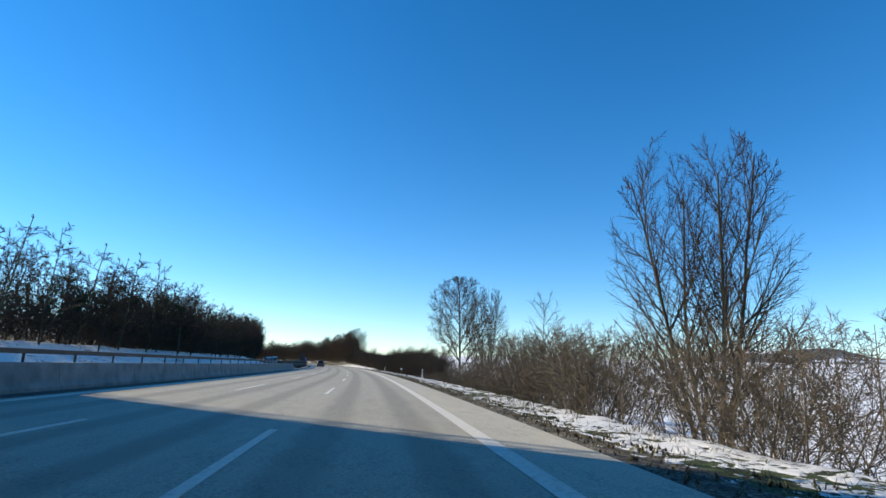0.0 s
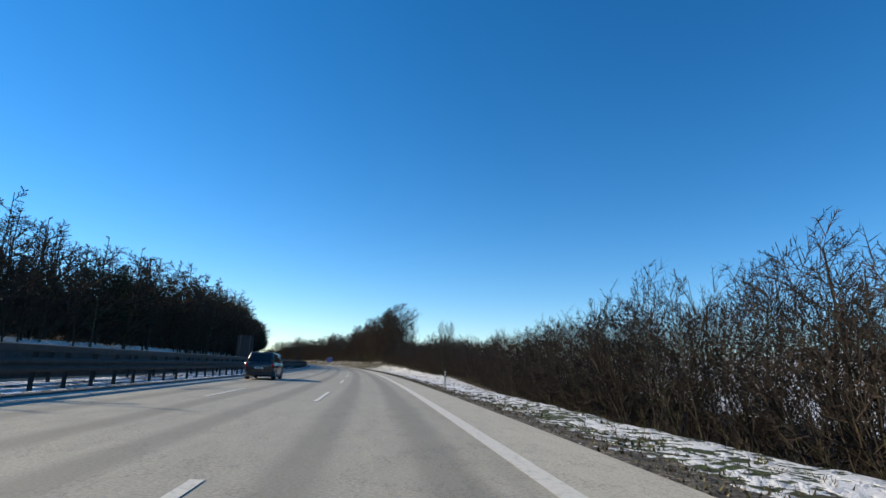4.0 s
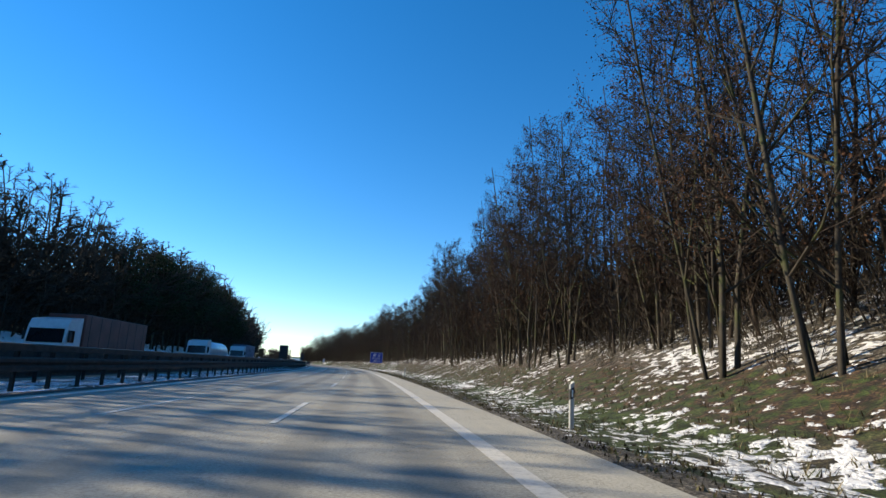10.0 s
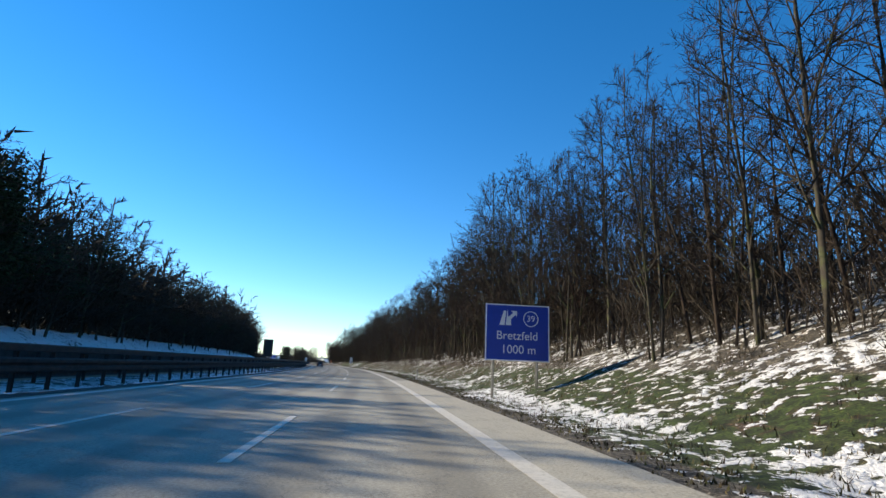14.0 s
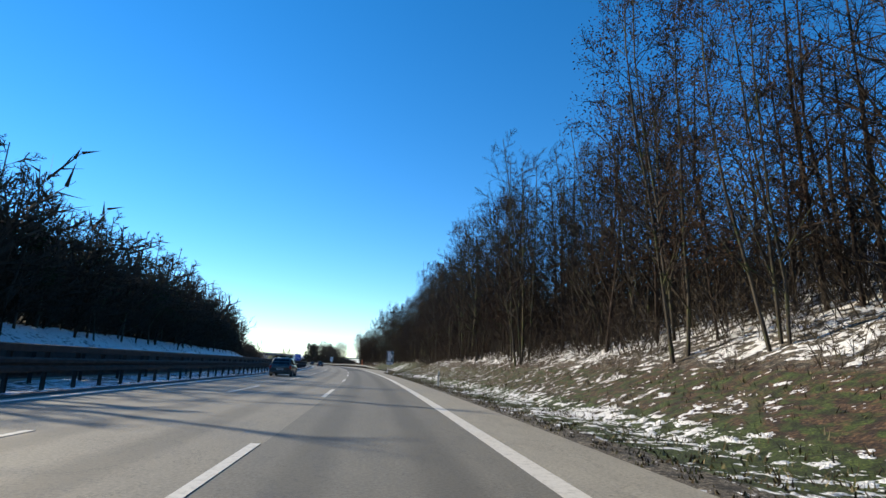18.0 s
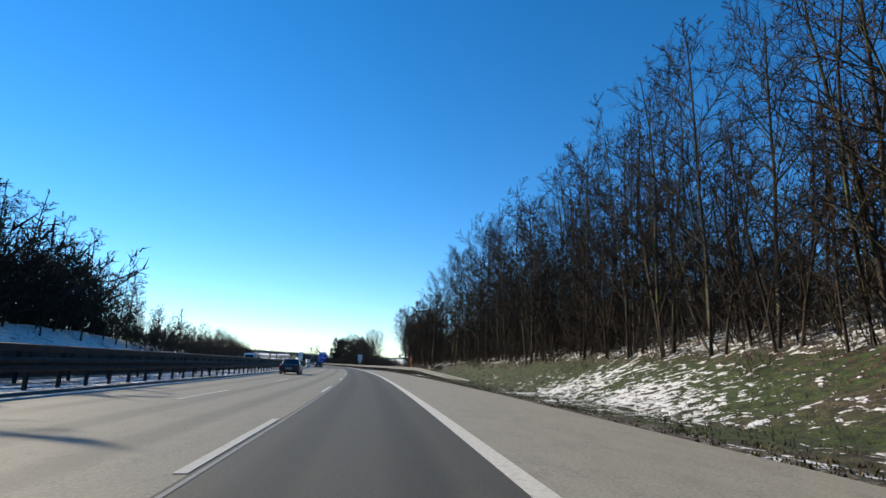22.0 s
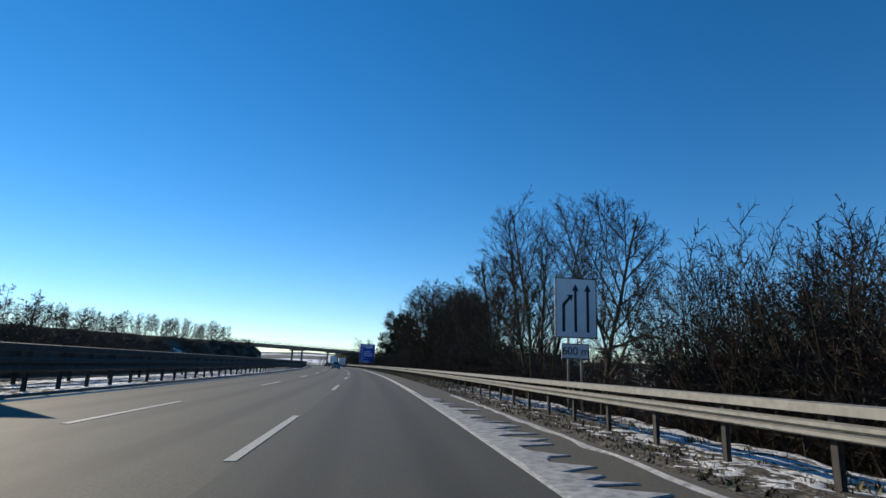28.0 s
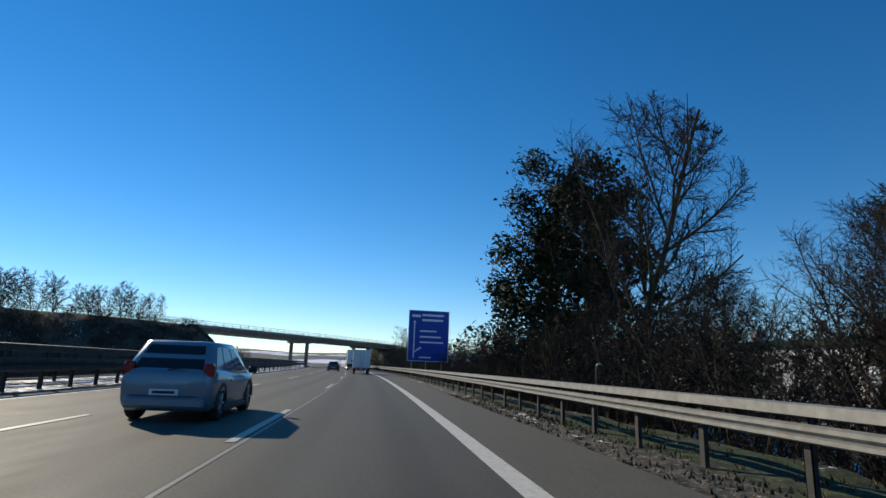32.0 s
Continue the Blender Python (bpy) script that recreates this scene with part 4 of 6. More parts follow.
def forest_left():
    s = -20.0
    while s < 880:
        d = (-31.8 if 225 < s < 300 or 375 < s < 430 else -33.6) + rng.uniform(-1.2, 1.2)
        top = (1.05 if s > 180 else 1.12) * along(LEFT_CANOPY, s) * rng.uniform(0.92, 1.10)
        rng.choice(far_kinds).plant(s, d, top - land(s, d), rng.uniform(0, 360), "wood across the motorway", wide=1.2)
        s += rng.uniform(8.5, 12.0) * (0.55 if 225 < s < 300 else 1.0)
    spots = []
    for d0, step in ((-33.8, 4.6), (-35.6, 3.6), (-39.0, 4.6)):
        s = -20.0
        while s < (706 if d0 < -36 else 880):
            d = d0 + rng.uniform(-1.8, 1.8)
            spots.append((s, d, max(3.0, (along(LEFT_CANOPY, s) * 1.05 + 0.6) * rng.uniform(0.80, 1.03) - land(s, d))))
            s += step * rng.uniform(0.7, 1.3)
    for s0, s1 in ((222, 300), (372, 440)):
        s = s0
        while s < s1:
            d = -32.6 + rng.uniform(-1.2, 1.2)
            spots.append((s, d, along(LEFT_CANOPY, s) * rng.uniform(0.86, 1.0) - land(s, d)))
            s += rng.uniform(1.4, 2.2) if s < 310 else rng.uniform(3.8, 6.0)
    woods("woods", "dense bare wood across the motorway", spots, far_kinds, rng)
    spots = []
    s = -20.0
    while s < 830:
        spots.append((s, -34.6 + rng.uniform(-0.8, 0.6), rng.uniform(1.2, 3.2)))
        s += rng.uniform(4.0, 7.0)
    s = 44.0
    while s < 712:
        for d0 in (-36.0, -37.2):
            spots.append((s + rng.uniform(-1, 1), d0 + rng.uniform(-1, 1), along(LEFT_CANOPY, s) * rng.uniform(0.34, 0.62)))
        s += rng.uniform(2.6, 3.8)
    s = 95.0
    while s < 706:
        spots.append((s, -38.0 + rng.uniform(-1, 1), along(LEFT_CANOPY, s) * rng.uniform(0.55, 0.84)))
        s += rng.uniform(1.8, 2.8)
    s = 704.0
    while s < 880:
        for d0 in (-31.0, -34.0):
            spots.append((s + rng.uniform(-1, 1), d0 + rng.uniform(-1, 1), max(1.6, along(LEFT_CANOPY, s) * rng.uniform(0.5, 0.8) - land(s, d0))))
        s += rng.uniform(2.2, 3.4)
    # evergreens that close the wood
    for k in range(52):
        s = -15 + 13.9 * k + rng.uniform(-4, 4)
        d = -36.0 + rng.uniform(-1.6, 1.6)
        if s < 706 and not 268 < s < 375:
            dark_kinds[k % 2].plant(s, d, along(LEFT_CANOPY, s) * rng.uniform(0.66, 0.9) - land(s, d), rng.uniform(0, 360), "evergreens across the motorway", wide=1.5)
    for k in range(13):
        s = 362 + 7.0 * k + rng.uniform(-2.0, 2.0)
        dark_kinds[k % 2].plant(s, -32.6, along(LEFT_CANOPY, s) * rng.uniform(0.84, 0.96) - land(s, -32.6), rng.uniform(0, 360), "evergreens across the motorway", wide=1.25)
    woods("undergrowth", "dark bushes along the edge of the wood across the motorway", spots, thickets, rng, M_TWIG, "undergrowth")


forest_right()
forest_left()

# hedges and single trees beside the first stretch
def hedge(s0, s1, heights, d0, step, kinds, group, wide=1.25):
    s = s0
    while s < s1:
        d = d0 + rng.uniform(-0.9, 1.2)
        top = along(heights, s) * rng.uniform(0.92, 1.12)
        rng.choice(kinds).plant(s, d, max(1.5, top - land(s, d)), rng.uniform(0, 360), group, wide=wide)
        s += step * rng.uniform(0.7, 1.3)


hedge(6, 33, [(6, 2.6), (12, 3.0), (20, 3.4), (26, 4.0), (33, 3.2)], 8.4, 1.8, pale_shrubs, "roadside hedge")
hedge(33, 61, [(33, 2.4), (45, 2.4), (56, 1.2), (66, -0.8)], 8.6, 1.9, pale_shrubs + shrub_kinds[1:2], "roadside hedge")
shrub_kinds[0].plant(76.8, 10.0, 4.9 - land(76.8, 10.0), 40, "roadside hedge", wide=0.8, label="rounded dense bare bush at the end of the hedge")
shrub_kinds[2].plant(78.2, 10.8, 4.4 - land(78.2, 10.8), 140, "roadside hedge", wide=0.75, label="rounded dense bare bush at the end of the hedge")
hedge(79.5, 262, [(79, 3.6), (85, 3.7), (95, 4.7), (104, 5.4), (115, 5.2), (155, 4.6), (165, 4.3), (185, 6.0), (205, 4.5), (214, 5.4), (222, 6.2), (230, 6.0), (240, 5.2), (262, 5.6)], 10.6, 1.45, shrub_kinds, "roadside hedge", 0.94)
hedge(212, 262, [(212, 5.4), (225, 5.8), (240, 5.6), (262, 6.2)], 12.4, 2.8, shrub_kinds, "roadside hedge")
spots = [(s, rng.uniform(12.5, 17), along([(90, 4.5), (120, 5.4), (165, 4.4), (190, 5.6), (205, 4.9), (222, 6.4), (240, 7.0), (270, 8.5)], s) * rng.uniform(0.8, 1.0) - land(s, 14)) for s in [92 + 1.9 * k for k in range(92)]]
woods("woods", "thicket of slender bare trees behind the hedge", spots, lean_kinds, rng, None, "woods", 1.6)
spots = [(s, rng.uniform(10.2, 13.0), rng.uniform(1.2, 2.8)) for s in [84 + 0.62 * k for k in range(285)]]
woods("undergrowth", "dark tangled brush in the foot of the hedge", spots, shrub_rough, rng, M_TWIG, "undergrowth", 1.3)
upright_kinds[0].plant(17.4, 11.0, 12.4, 20, label="tall bare multi-stemmed tree above the hedge", wide=0.92)
broad_kinds[0].plant(54.4, 9.2, 11.6, 0, label="bare rounded tree standing by the snowy field", wide=0.85)
upright_kinds[1].plant(46.0, 9.6, 9.8, 80, label="bare tree with steep branches by the snowy field", wide=0.8)
sapling_kinds[0].plant(31, 10, 7.5, 0)
upright_kinds[0].plant(38.6, 10.6, 6.4, 110, label="low bare tree with dense twigs above the hedge", wide=1.1)
spots = [(rng.uniform(26, 80), rng.uniform(7.9, 10.8), rng.uniform(0.8, 1.7)) for _ in range(150)]
woods("undergrowth", "brown tangled brush below the roadside trees", spots, light_shrubs, rng, M_TWIG_PALE, "undergrowth", 1.6)
spots = [(rng.uniform(700, 766), rng.uniform(7.2, 13.5), rng.uniform(0.35, 0.9)) for _ in range(260)]
woods("undergrowth", "low reddish brambles on the bank by the telephone post", spots, light_shrubs, rng, M_TWIG_RED, "undergrowth", 1.9)
upright_kinds[0].plant(181.5, 10.0, 7.2, 60, label="slim bare tree with upright branches in the hedge", wide=0.7)
sapling_kinds[1].plant(222, 10.5, 5.5, 0)
broad_kinds[1].plant(256.8, 13.3, 14.4, 0, label="large bare spreading tree above the cutting", wide=1.1)
for s, d, h, turn in ((239.5, 11.6, 7.6, 20), (243.5, 12.4, 8.2, 130), (247.5, 11.8, 7.4, 250), (234.5, 11.8, 7.2, 70)):
    shrub_kinds[int(turn) % 3].plant(s, d, h - land(s, d), turn, "roadside hedge", wide=0.95, label="big rounded bare bush with dense dark branches")
for s, d, h in ((263, 10.8, 9.5), (268, 11.5, 12.5), (273, 12.5, 13.5)):
    brown_kinds[s % 2].plant(s, d, h, s * 40, "trees on the bank", wide=1.3)

# trees and bushes behind the guardrail of the last stretch
upright_kinds[1].plant(789.3, 9.0, 13.4, 10, label="large bare tree with dense steep branches behind the guardrail", wide=1.05)
broad_kinds[1].plant(808.9, 9.2, 10.0, 200, label="bare open tree beside the lane sign", wide=0.82)
upright_kinds[0].plant(817.3, 9.2, 12.8, 200, label="bare tree beside the lane sign", wide=1.15)
for s, d, h, turn in ((803.8, 10.4, 5.6, 10), (801.6, 10.0, 6.0, 95), (799.6, 9.8, 6.2, 170), (800.6, 11.6, 6.4, 240), (797.4, 10.2, 5.6, 300), (795.4, 9.8, 5.4, 45), (802.8, 11.8, 5.6, 130), (797.8, 11.8, 6.0, 205)):
    shrub_kinds[1 + turn % 2].plant(s, d, h - land(s, d), turn, "bushes behind the guardrail", wide=0.85, label="rounded dense dark bush behind the guardrail")
woods("undergrowth", "dark dense brush inside the rounded bushes", [(rng.uniform(794.5, 804), rng.uniform(9.6, 12.0), rng.uniform(2.8, 5.0)) for _ in range(26)], shrub_rough, rng, M_TWIG, "undergrowth", 0.9)
broad_kinds[1].plant(828.8, 9.6, 11.2, 60, label="spreading bare tree with crooked limbs behind the guardrail", wide=0.95)
broad_kinds[0].plant(831.6, 10.4, 9.6, 220, label="spreading bare tree with crooked limbs behind the guardrail", wide=0.8)
for k, (s, d, h) in enumerate(((853, 11.0, 12.0), (857.5, 10.2, 12.6), (862, 11.2, 13.8), (866, 10.4, 14.8), (869.5, 11.6, 15.6), (873, 10.6, 16.2), (877, 12.0, 14.0))):
    (forest_kinds + upright_kinds)[k % 5].plant(s, d, h, k * 77, "dark trees behind the guardrail", wide=1.35 if k < 3 or k > 4 else 1.65, label="dense dark tree of a small group behind the guardrail")
for k, (s, d, h) in enumerate(((881, 10.8, 7.6), (886, 11.4, 5.6), (890, 11.8, 6.2), (894, 11.2, 4.6))):
    (upright_kinds + sapling_kinds)[k % 4].plant(s, d, h, k * 90, "saplings behind the guardrail", wide=1.3)
for k, (s, d, h) in enumerate(((882.8, 9.8, 6.6), (933, 11.0, 16.2), (937, 12.5, 15.4), (929.5, 12.5, 15.4))):
    ever_kind.plant(s, d, h, k * 70, "evergreens behind the guardrail", wide=1.1 if k else 0.5)
for k, (s, d, h) in enumerate(((925, 13.6, 11.0), (928, 11.4, 11.0), (931, 13.4, 12.2), (939, 12, 10.5))):
    forest_kinds[k % 3].plant(s, d, h, k * 55, "trees behind the guardrail", wide=1.3)
broad_kinds[1].plant(924.2, 12.2, 16.6, 150, label="tall spreading bare tree beside the evergreens", wide=0.9)
for k, (s, d, h) in enumerate(((908.5, 11.6, 7.2), (912.5, 13.0, 7.8), (917.5, 12.0, 6.4), (911, 15.5, 8.6), (920.5, 14.5, 7.2), (906, 13.5, 8.0))):
    broad_kinds[k % 2].plant(s, d, h, k * 100 + 30, "bushy trees behind the guardrail", wide=0.9, label="low spreading bare tree behind the guardrail")
for k, (s, d, h) in enumerate(((855, 13.0, 12.4), (860, 13.4, 13.2), (865, 13.0, 14.4), (871, 13.6, 15.2), (875, 13.2, 13.0))):
    forest_kinds[k % 3].plant(s, d, h, k * 131, "dark trees behind the guardrail", wide=1.3, label="dense dark tree of a small group behind the guardrail")
spots = [(rng.uniform(768, 965), rng.uniform(9.0, 12.5), rng.uniform(1.8, 3.8)) for _ in range(260)]
woods("undergrowth", "dark bare undergrowth behind the guardrail", spots, light_shrubs, rng, M_TWIG, "undergrowth", 1.3)
hedge(768, 850, [(768, 3.4), (787, 4.2), (798, 4.4), (806, 2.6), (812, 3.0), (850, 5.0)], 11.2, 1.5, shrub_kinds, "bushes behind the guardrail")
hedge(849, 882, [(849, 3.8), (866, 3.4), (882, 3.4)], 11.6, 1.5, shrub_kinds, "bushes behind the guardrail")
for k, (s, d, h) in enumerate(((847.6, 12.4, 10.4), (850.5, 10.8, 11.4), (854.5, 12.6, 12.2), (859.5, 14.6, 12.0))):
    broad_kinds[k % 2].plant(s, d, h, k * 83 + 15, "dark trees behind the guardrail", wide=0.95, label="dense dark spreading tree of a small group behind the guardrail")
spots = [(rng.uniform(843, 905), rng.uniform(8.6, 12.5), rng.uniform(1.2, 3.0)) for _ in range(120)]
woods("undergrowth", "dark tangled brush at the foot of the trees", spots, light_shrubs, rng, M_TWIG, "undergrowth", 1.5)
hedge(880, 960, [(880, 3.4), (900, 3.4), (915, 4.2), (930, 5.0), (960, 4.0)], 11.5, 2.0, shrub_kinds, "bushes behind the guardrail")
spots = [(rng.uniform(940, 1250), rng.uniform(13, 40), rng.uniform(6, 10.5)) for _ in range(95)]
spots += [(rng.uniform(966, 1085), rng.uniform(9, 26), rng.uniform(5.5, 9.5)) for _ in range(85)]
spots += [(rng.uniform(1060, 1350), rng.uniform(-70, -33), rng.uniform(6, 10)) for _ in range(70)]
woods("woods", "distant bare trees beside the flyover", spots, far_kinds, rng)
ramp_kinds = [Kind("tree", "bare tree in a row along the flyover's ramp", "tree", tree_kind(231 + i, 6, 0.085, RAMP, stems=2, lean=0.14, least=0.023, dome=(3.4, 1.9, 2.7)), M_TWIG, 6) for i in range(3)]
# row of trees along the flyover's ramp
for k in range(46):
    u = -3.0 - 3.3 * k + rng.uniform(-1.1, 1.1)
    q = FLY_A + FLY_DIR * u + FLY_SIDE * -4.5
    ob = ramp_kinds[k % 3].plant(0, -60, rng.uniform(6.4, 8.4), rng.uniform(0, 360), "row of trees on the ramp", z=FLY_TOP - 0.1, wide=1.1, label="bare tree in a row along the flyover's ramp")
    ob.location = (q.x, q.y, FLY_TOP - 0.3)


def embankment_paving():
    """Stone paving on the cone below the flyover's abutment."""
    bm = bmesh.new()
    rows = []
    for i in range(16):
        row = []
        for j in range(30):
            q = FLY_A + FLY_DIR * (-0.3 + 0.5 * i) + FLY_SIDE * (-6.5 + 0.6 * j)
            s, d = math.atan2(q.y, q.x + BEND) * BEND, math.hypot(q.x + BEND, q.y) - BEND
            row.append(bm.verts.new((q.x, q.y, land(s, d) + 0.09)))
        rows.append(row)
    for a, b in zip(rows, rows[1:]):
        for k in range(29):
            if min(v.co.z for v in (a[k], a[k + 1], b[k + 1], b[k])) > 0.2:
                bm.faces.new((a[k], b[k], b[k + 1], a[k + 1]))
    bmesh.ops.delete(bm, geom=[v for v in bm.verts if not v.link_faces], context="VERTS")
    bm.normal_update()
    me = bpy.data.meshes.new("embankment_paving")
    bm.to_mesh(me)
    bm.free()
    me.materials.append(M_PAVING)
    tagged(new("embankment_paving", me), "pale paved cone below the flyover's abutment", "paving", kind="structure")


embankment_paving()


def ramp_bushes():
    """Dark scrub on the embankment's side towards the motorway."""
    spots = []
    for _ in range(900):
        q = FLY_A + FLY_DIR * rng.uniform(-150, -1) + FLY_SIDE * rng.uniform(4.6, 17.0)
        a = math.atan2(q.y, q.x + BEND)
        spots.append((a * BEND, math.hypot(q.x + BEND, q.y) - BEND, rng.uniform(1.0, 2.2)))
    woods("undergrowth", "dark scrub on the shaded embankment of the flyover's ramp", [p for p in spots if p[1] < -29.5], thickets, rng, M_TWIG, "undergrowth", 1.4)
    spots = [(rng.uniform(960, 1090), rng.uniform(7.5, 24), rng.uniform(1.6, 4.0)) for _ in range(170)]
    woods("undergrowth", "dark scrub beside the guardrail before the flyover", spots, thickets, rng, M_TWIG, "undergrowth", 1.3)


ramp_bushes()

M_TRIM = simple("dark_trim", (0.025, 0.025, 0.027), 0.6, 0, 0.2, 6)
# ---------------------------------------------------------------- distant hills


def hills():
    sh = Shape()
    mid = P(500, 0)
    rows = []
    for ring, (dist, rise) in enumerate(((900, -4), (1250, 0.30), (1550, 0.75), (1900, 1.0), (2500, 0.6))):
        row = []
        for k in range(0, 181):
            a = radians(-100 + 200 * k / 180 + 20)
            h = 26 + 16 * noise.noise(Vector((k * 0.06, 2.0, 0))) + 7 * noise.noise(Vector((k * 0.23, ring, 5)))
            h *= 1 + 2.4 * math.exp(-((math.degrees(a) + 46) / 20) ** 2)
            row.append(mid + Vector((-math.sin(a) * dist, math.cos(a) * dist, max(-4, h * rise if rise > 0 else rise))))
        rows.append(row)
    sh.face_rows(rows)
    m = Mat("wooded_hills", 0.95)
    f = m.noise(0.006, 5, 0.6)
    g = m.noise(0.08, 5, 0.7)
    wood = m.ramp(g, [(0.3, (0.035, 0.04, 0.045)), (0.7, (0.10, 0.10, 0.10))])
    m.color(m.mix(m.step(f, 0.53, 0.57), wood, (0.78, 0.80, 0.84)))
    ob = part("backdrop", sh, m.m, smooth=True)
    tagged(ob, "distant low wooded hills with snowy fields", "hills", kind="structure")


hills()

# ---------------------------------------------------------------- roadside furniture


def place(ob, s, d, z=0.0, turn=0.0):
    ob.matrix_world = Matrix.Translation(P(s, d, z)) @ pose(0, 0, 0, 0, 0, heading(s) + turn)
    return ob


def delineators():
    body, band, glint = Shape(), Shape(), Shape()
    prof = [(-0.06, 0.0), (-0.045, -0.05), (0.045, -0.05), (0.06, 0.0), (0.02, 0.07), (-0.02, 0.07)]
    rings = [[(x, y, z) for x, y in prof] for z in (-0.3, 0.93)] + [[(x, y, 1.0 + (0.05 if x > 0 else -0.03)) for x, y in prof]]
    body.loft(rings)
    ring = [(x * 1.05, y * 1.06) for x, y in prof]
    band.loft([[(x, y, z + x * 0.55) for x, y in ring] for z in (0.67, 0.90)])
    glint.box(-0.022, 0.022, -0.062, -0.054, 0.70, 0.86, 0.004)
    first = tagged(new("delineator_post"), "white plastic roadside marker post with a black band", "marker post", "marker posts along the verge")
    part("body", body, M_POST, first)
    part("band", band, M_BLACK, first, "slanted black band")
    part("reflector", glint, M_WHITE, first, "small reflector")
    spots = [47.2, 96.5, 147, 197.8, 245.8, 293.4, 342.8, 396.4, 445, 494.1, 543.7, 595.9]
    place(first, spots[0], 4.55, -0.05)
    for s in spots[1:]:
        d = 4.55 if s < 590 else 4.4
        copy_thing(first, Matrix.Translation(P(s, d, land(s, d))) @ pose(0, 0, 0, 0, 1.5, heading(s)))


delineators()


def text_mesh(text, size, mat, name="lettering"):
    cu = bpy.data.curves.new(name, "FONT")
    cu.body, cu.size, cu.extrude = text, size, 0.004
    cu.align_x, cu.align_y = "CENTER", "CENTER"
    tmp = bpy.data.objects.new(name, cu)
    scene.collection.objects.link(tmp)
    bpy.context.view_layer.update()
    me = bpy.data.meshes.new_from_object(tmp)
    bpy.data.objects.remove(tmp)
    me.materials.clear()
    me.materials.append(mat)
    me.name = name
    return me


def letter(text, size, mat, parent, x, z, y=-0.03, name="lettering"):
    ob = new(name, text_mesh(text, size, mat, name))
    ob.parent = parent
    ob.matrix_local = pose(x, y, z, 90, 0, 0)
    return ob


def panel(parent, x0, x1, z0, z1, face, rim, edge=0.06, y=0.0, name="panel", label=""):
    board = part(name, Shape().box(x0, x1, y - 0.02, y + 0.03, z0, z1, 0.012), face, parent, label)
    sh = Shape()
    e = edge
    sh.box(x0, x1, y - 0.026, y - 0.0205, z1 - e, z1)
    sh.box(x0, x1, y - 0.026, y - 0.0205, z0, z0 + e)
    sh.box(x0, x0 + e, y - 0.026, y - 0.0205, z0 + e, z1 - e)
    sh.box(x1 - e, x1, y - 0.026, y - 0.0205, z0 + e, z1 - e)
    part("border", sh, rim, board)
    part("backing", Shape().box(x0 + 0.1, x1 - 0.1, y + 0.031, y + 0.07, z0 + 0.15, z1 - 0.15, 0.01), M_GREY_BACK, board)
    return board


def flat(points, y, thick, mat, parent, name):
    """A flat cut-out (x, z outline) standing proud of a sign."""
    sh = Shape()
    sh.loft([[(x, y, z) for x, z in points], [(x, y - thick, z) for x, z in points]])
    return part(name, sh, mat, parent)


def lattice_leg(parent, x, base, top, gap=0.22):
    leg = Shape()
    for dy in (0.06, 0.06 + gap):
        leg.tube([(x, dy, base), (x, dy, top)], 0.04, 8)
    z = base + 0.5
    while z < top:
        leg.tube([(x, 0.06, z), (x, 0.06 + gap, min(top, z + 0.35))], 0.018, 5)
        z += 0.7
    return part("leg", leg, M_STEEL, parent, smooth=True)


def exit_sign():
    sign = tagged(new("exit_sign"), "large blue motorway exit sign with white lettering", "road sign")
    w0, w1, z0, z1 = -1.5, 1.5, 1.6, 4.15
    panel(sign, w0, w1, z0, z1, M_BLUE, M_WHITE, 0.05)
    letter("Bretzfeld", 0.54, M_WHITE, sign, -0.02, 2.72)
    letter("1000 m", 0.54, M_WHITE, sign, 0.05, 2.1)
    letter("39", 0.40, M_WHITE, sign, 0.62, 3.52)
    ring = Shape()
    n = 28
    rows = []
    for r, y in ((0.36, -0.024), (0.36, -0.036), (0.32, -0.036), (0.32, -0.024)):
        rows.append([(0.62 + r * math.cos(6.2832 * k / n), y, 3.52 + r * math.sin(6.2832 * k / n)) for k in range(n)])
    ring.face_rows(rows + [rows[0]], True)
    part("number_ring", ring, M_WHITE, sign)
    flat([(-0.86, 3.20), (-0.62, 3.20), (-0.55, 3.86), (-0.66, 3.86)], -0.022, 0.012, M_WHITE, sign, "pictogram")
    flat([(-0.56, 3.20), (-0.32, 3.20), (-0.32, 3.48), (-0.12, 3.68), (-0.05, 3.60), (-0.03, 3.86), (-0.30, 3.86), (-0.22, 3.78), (-0.46, 3.56), (-0.47, 3.86), (-0.5, 3.86)], -0.022, 0.012, M_WHITE, sign, "pictogram")
    for x in (-1.1, 0.95):
        lattice_leg(sign, x, -0.4, z1 - 0.4)
    return place(sign, 418.0, 6.4, 0.0, 0)


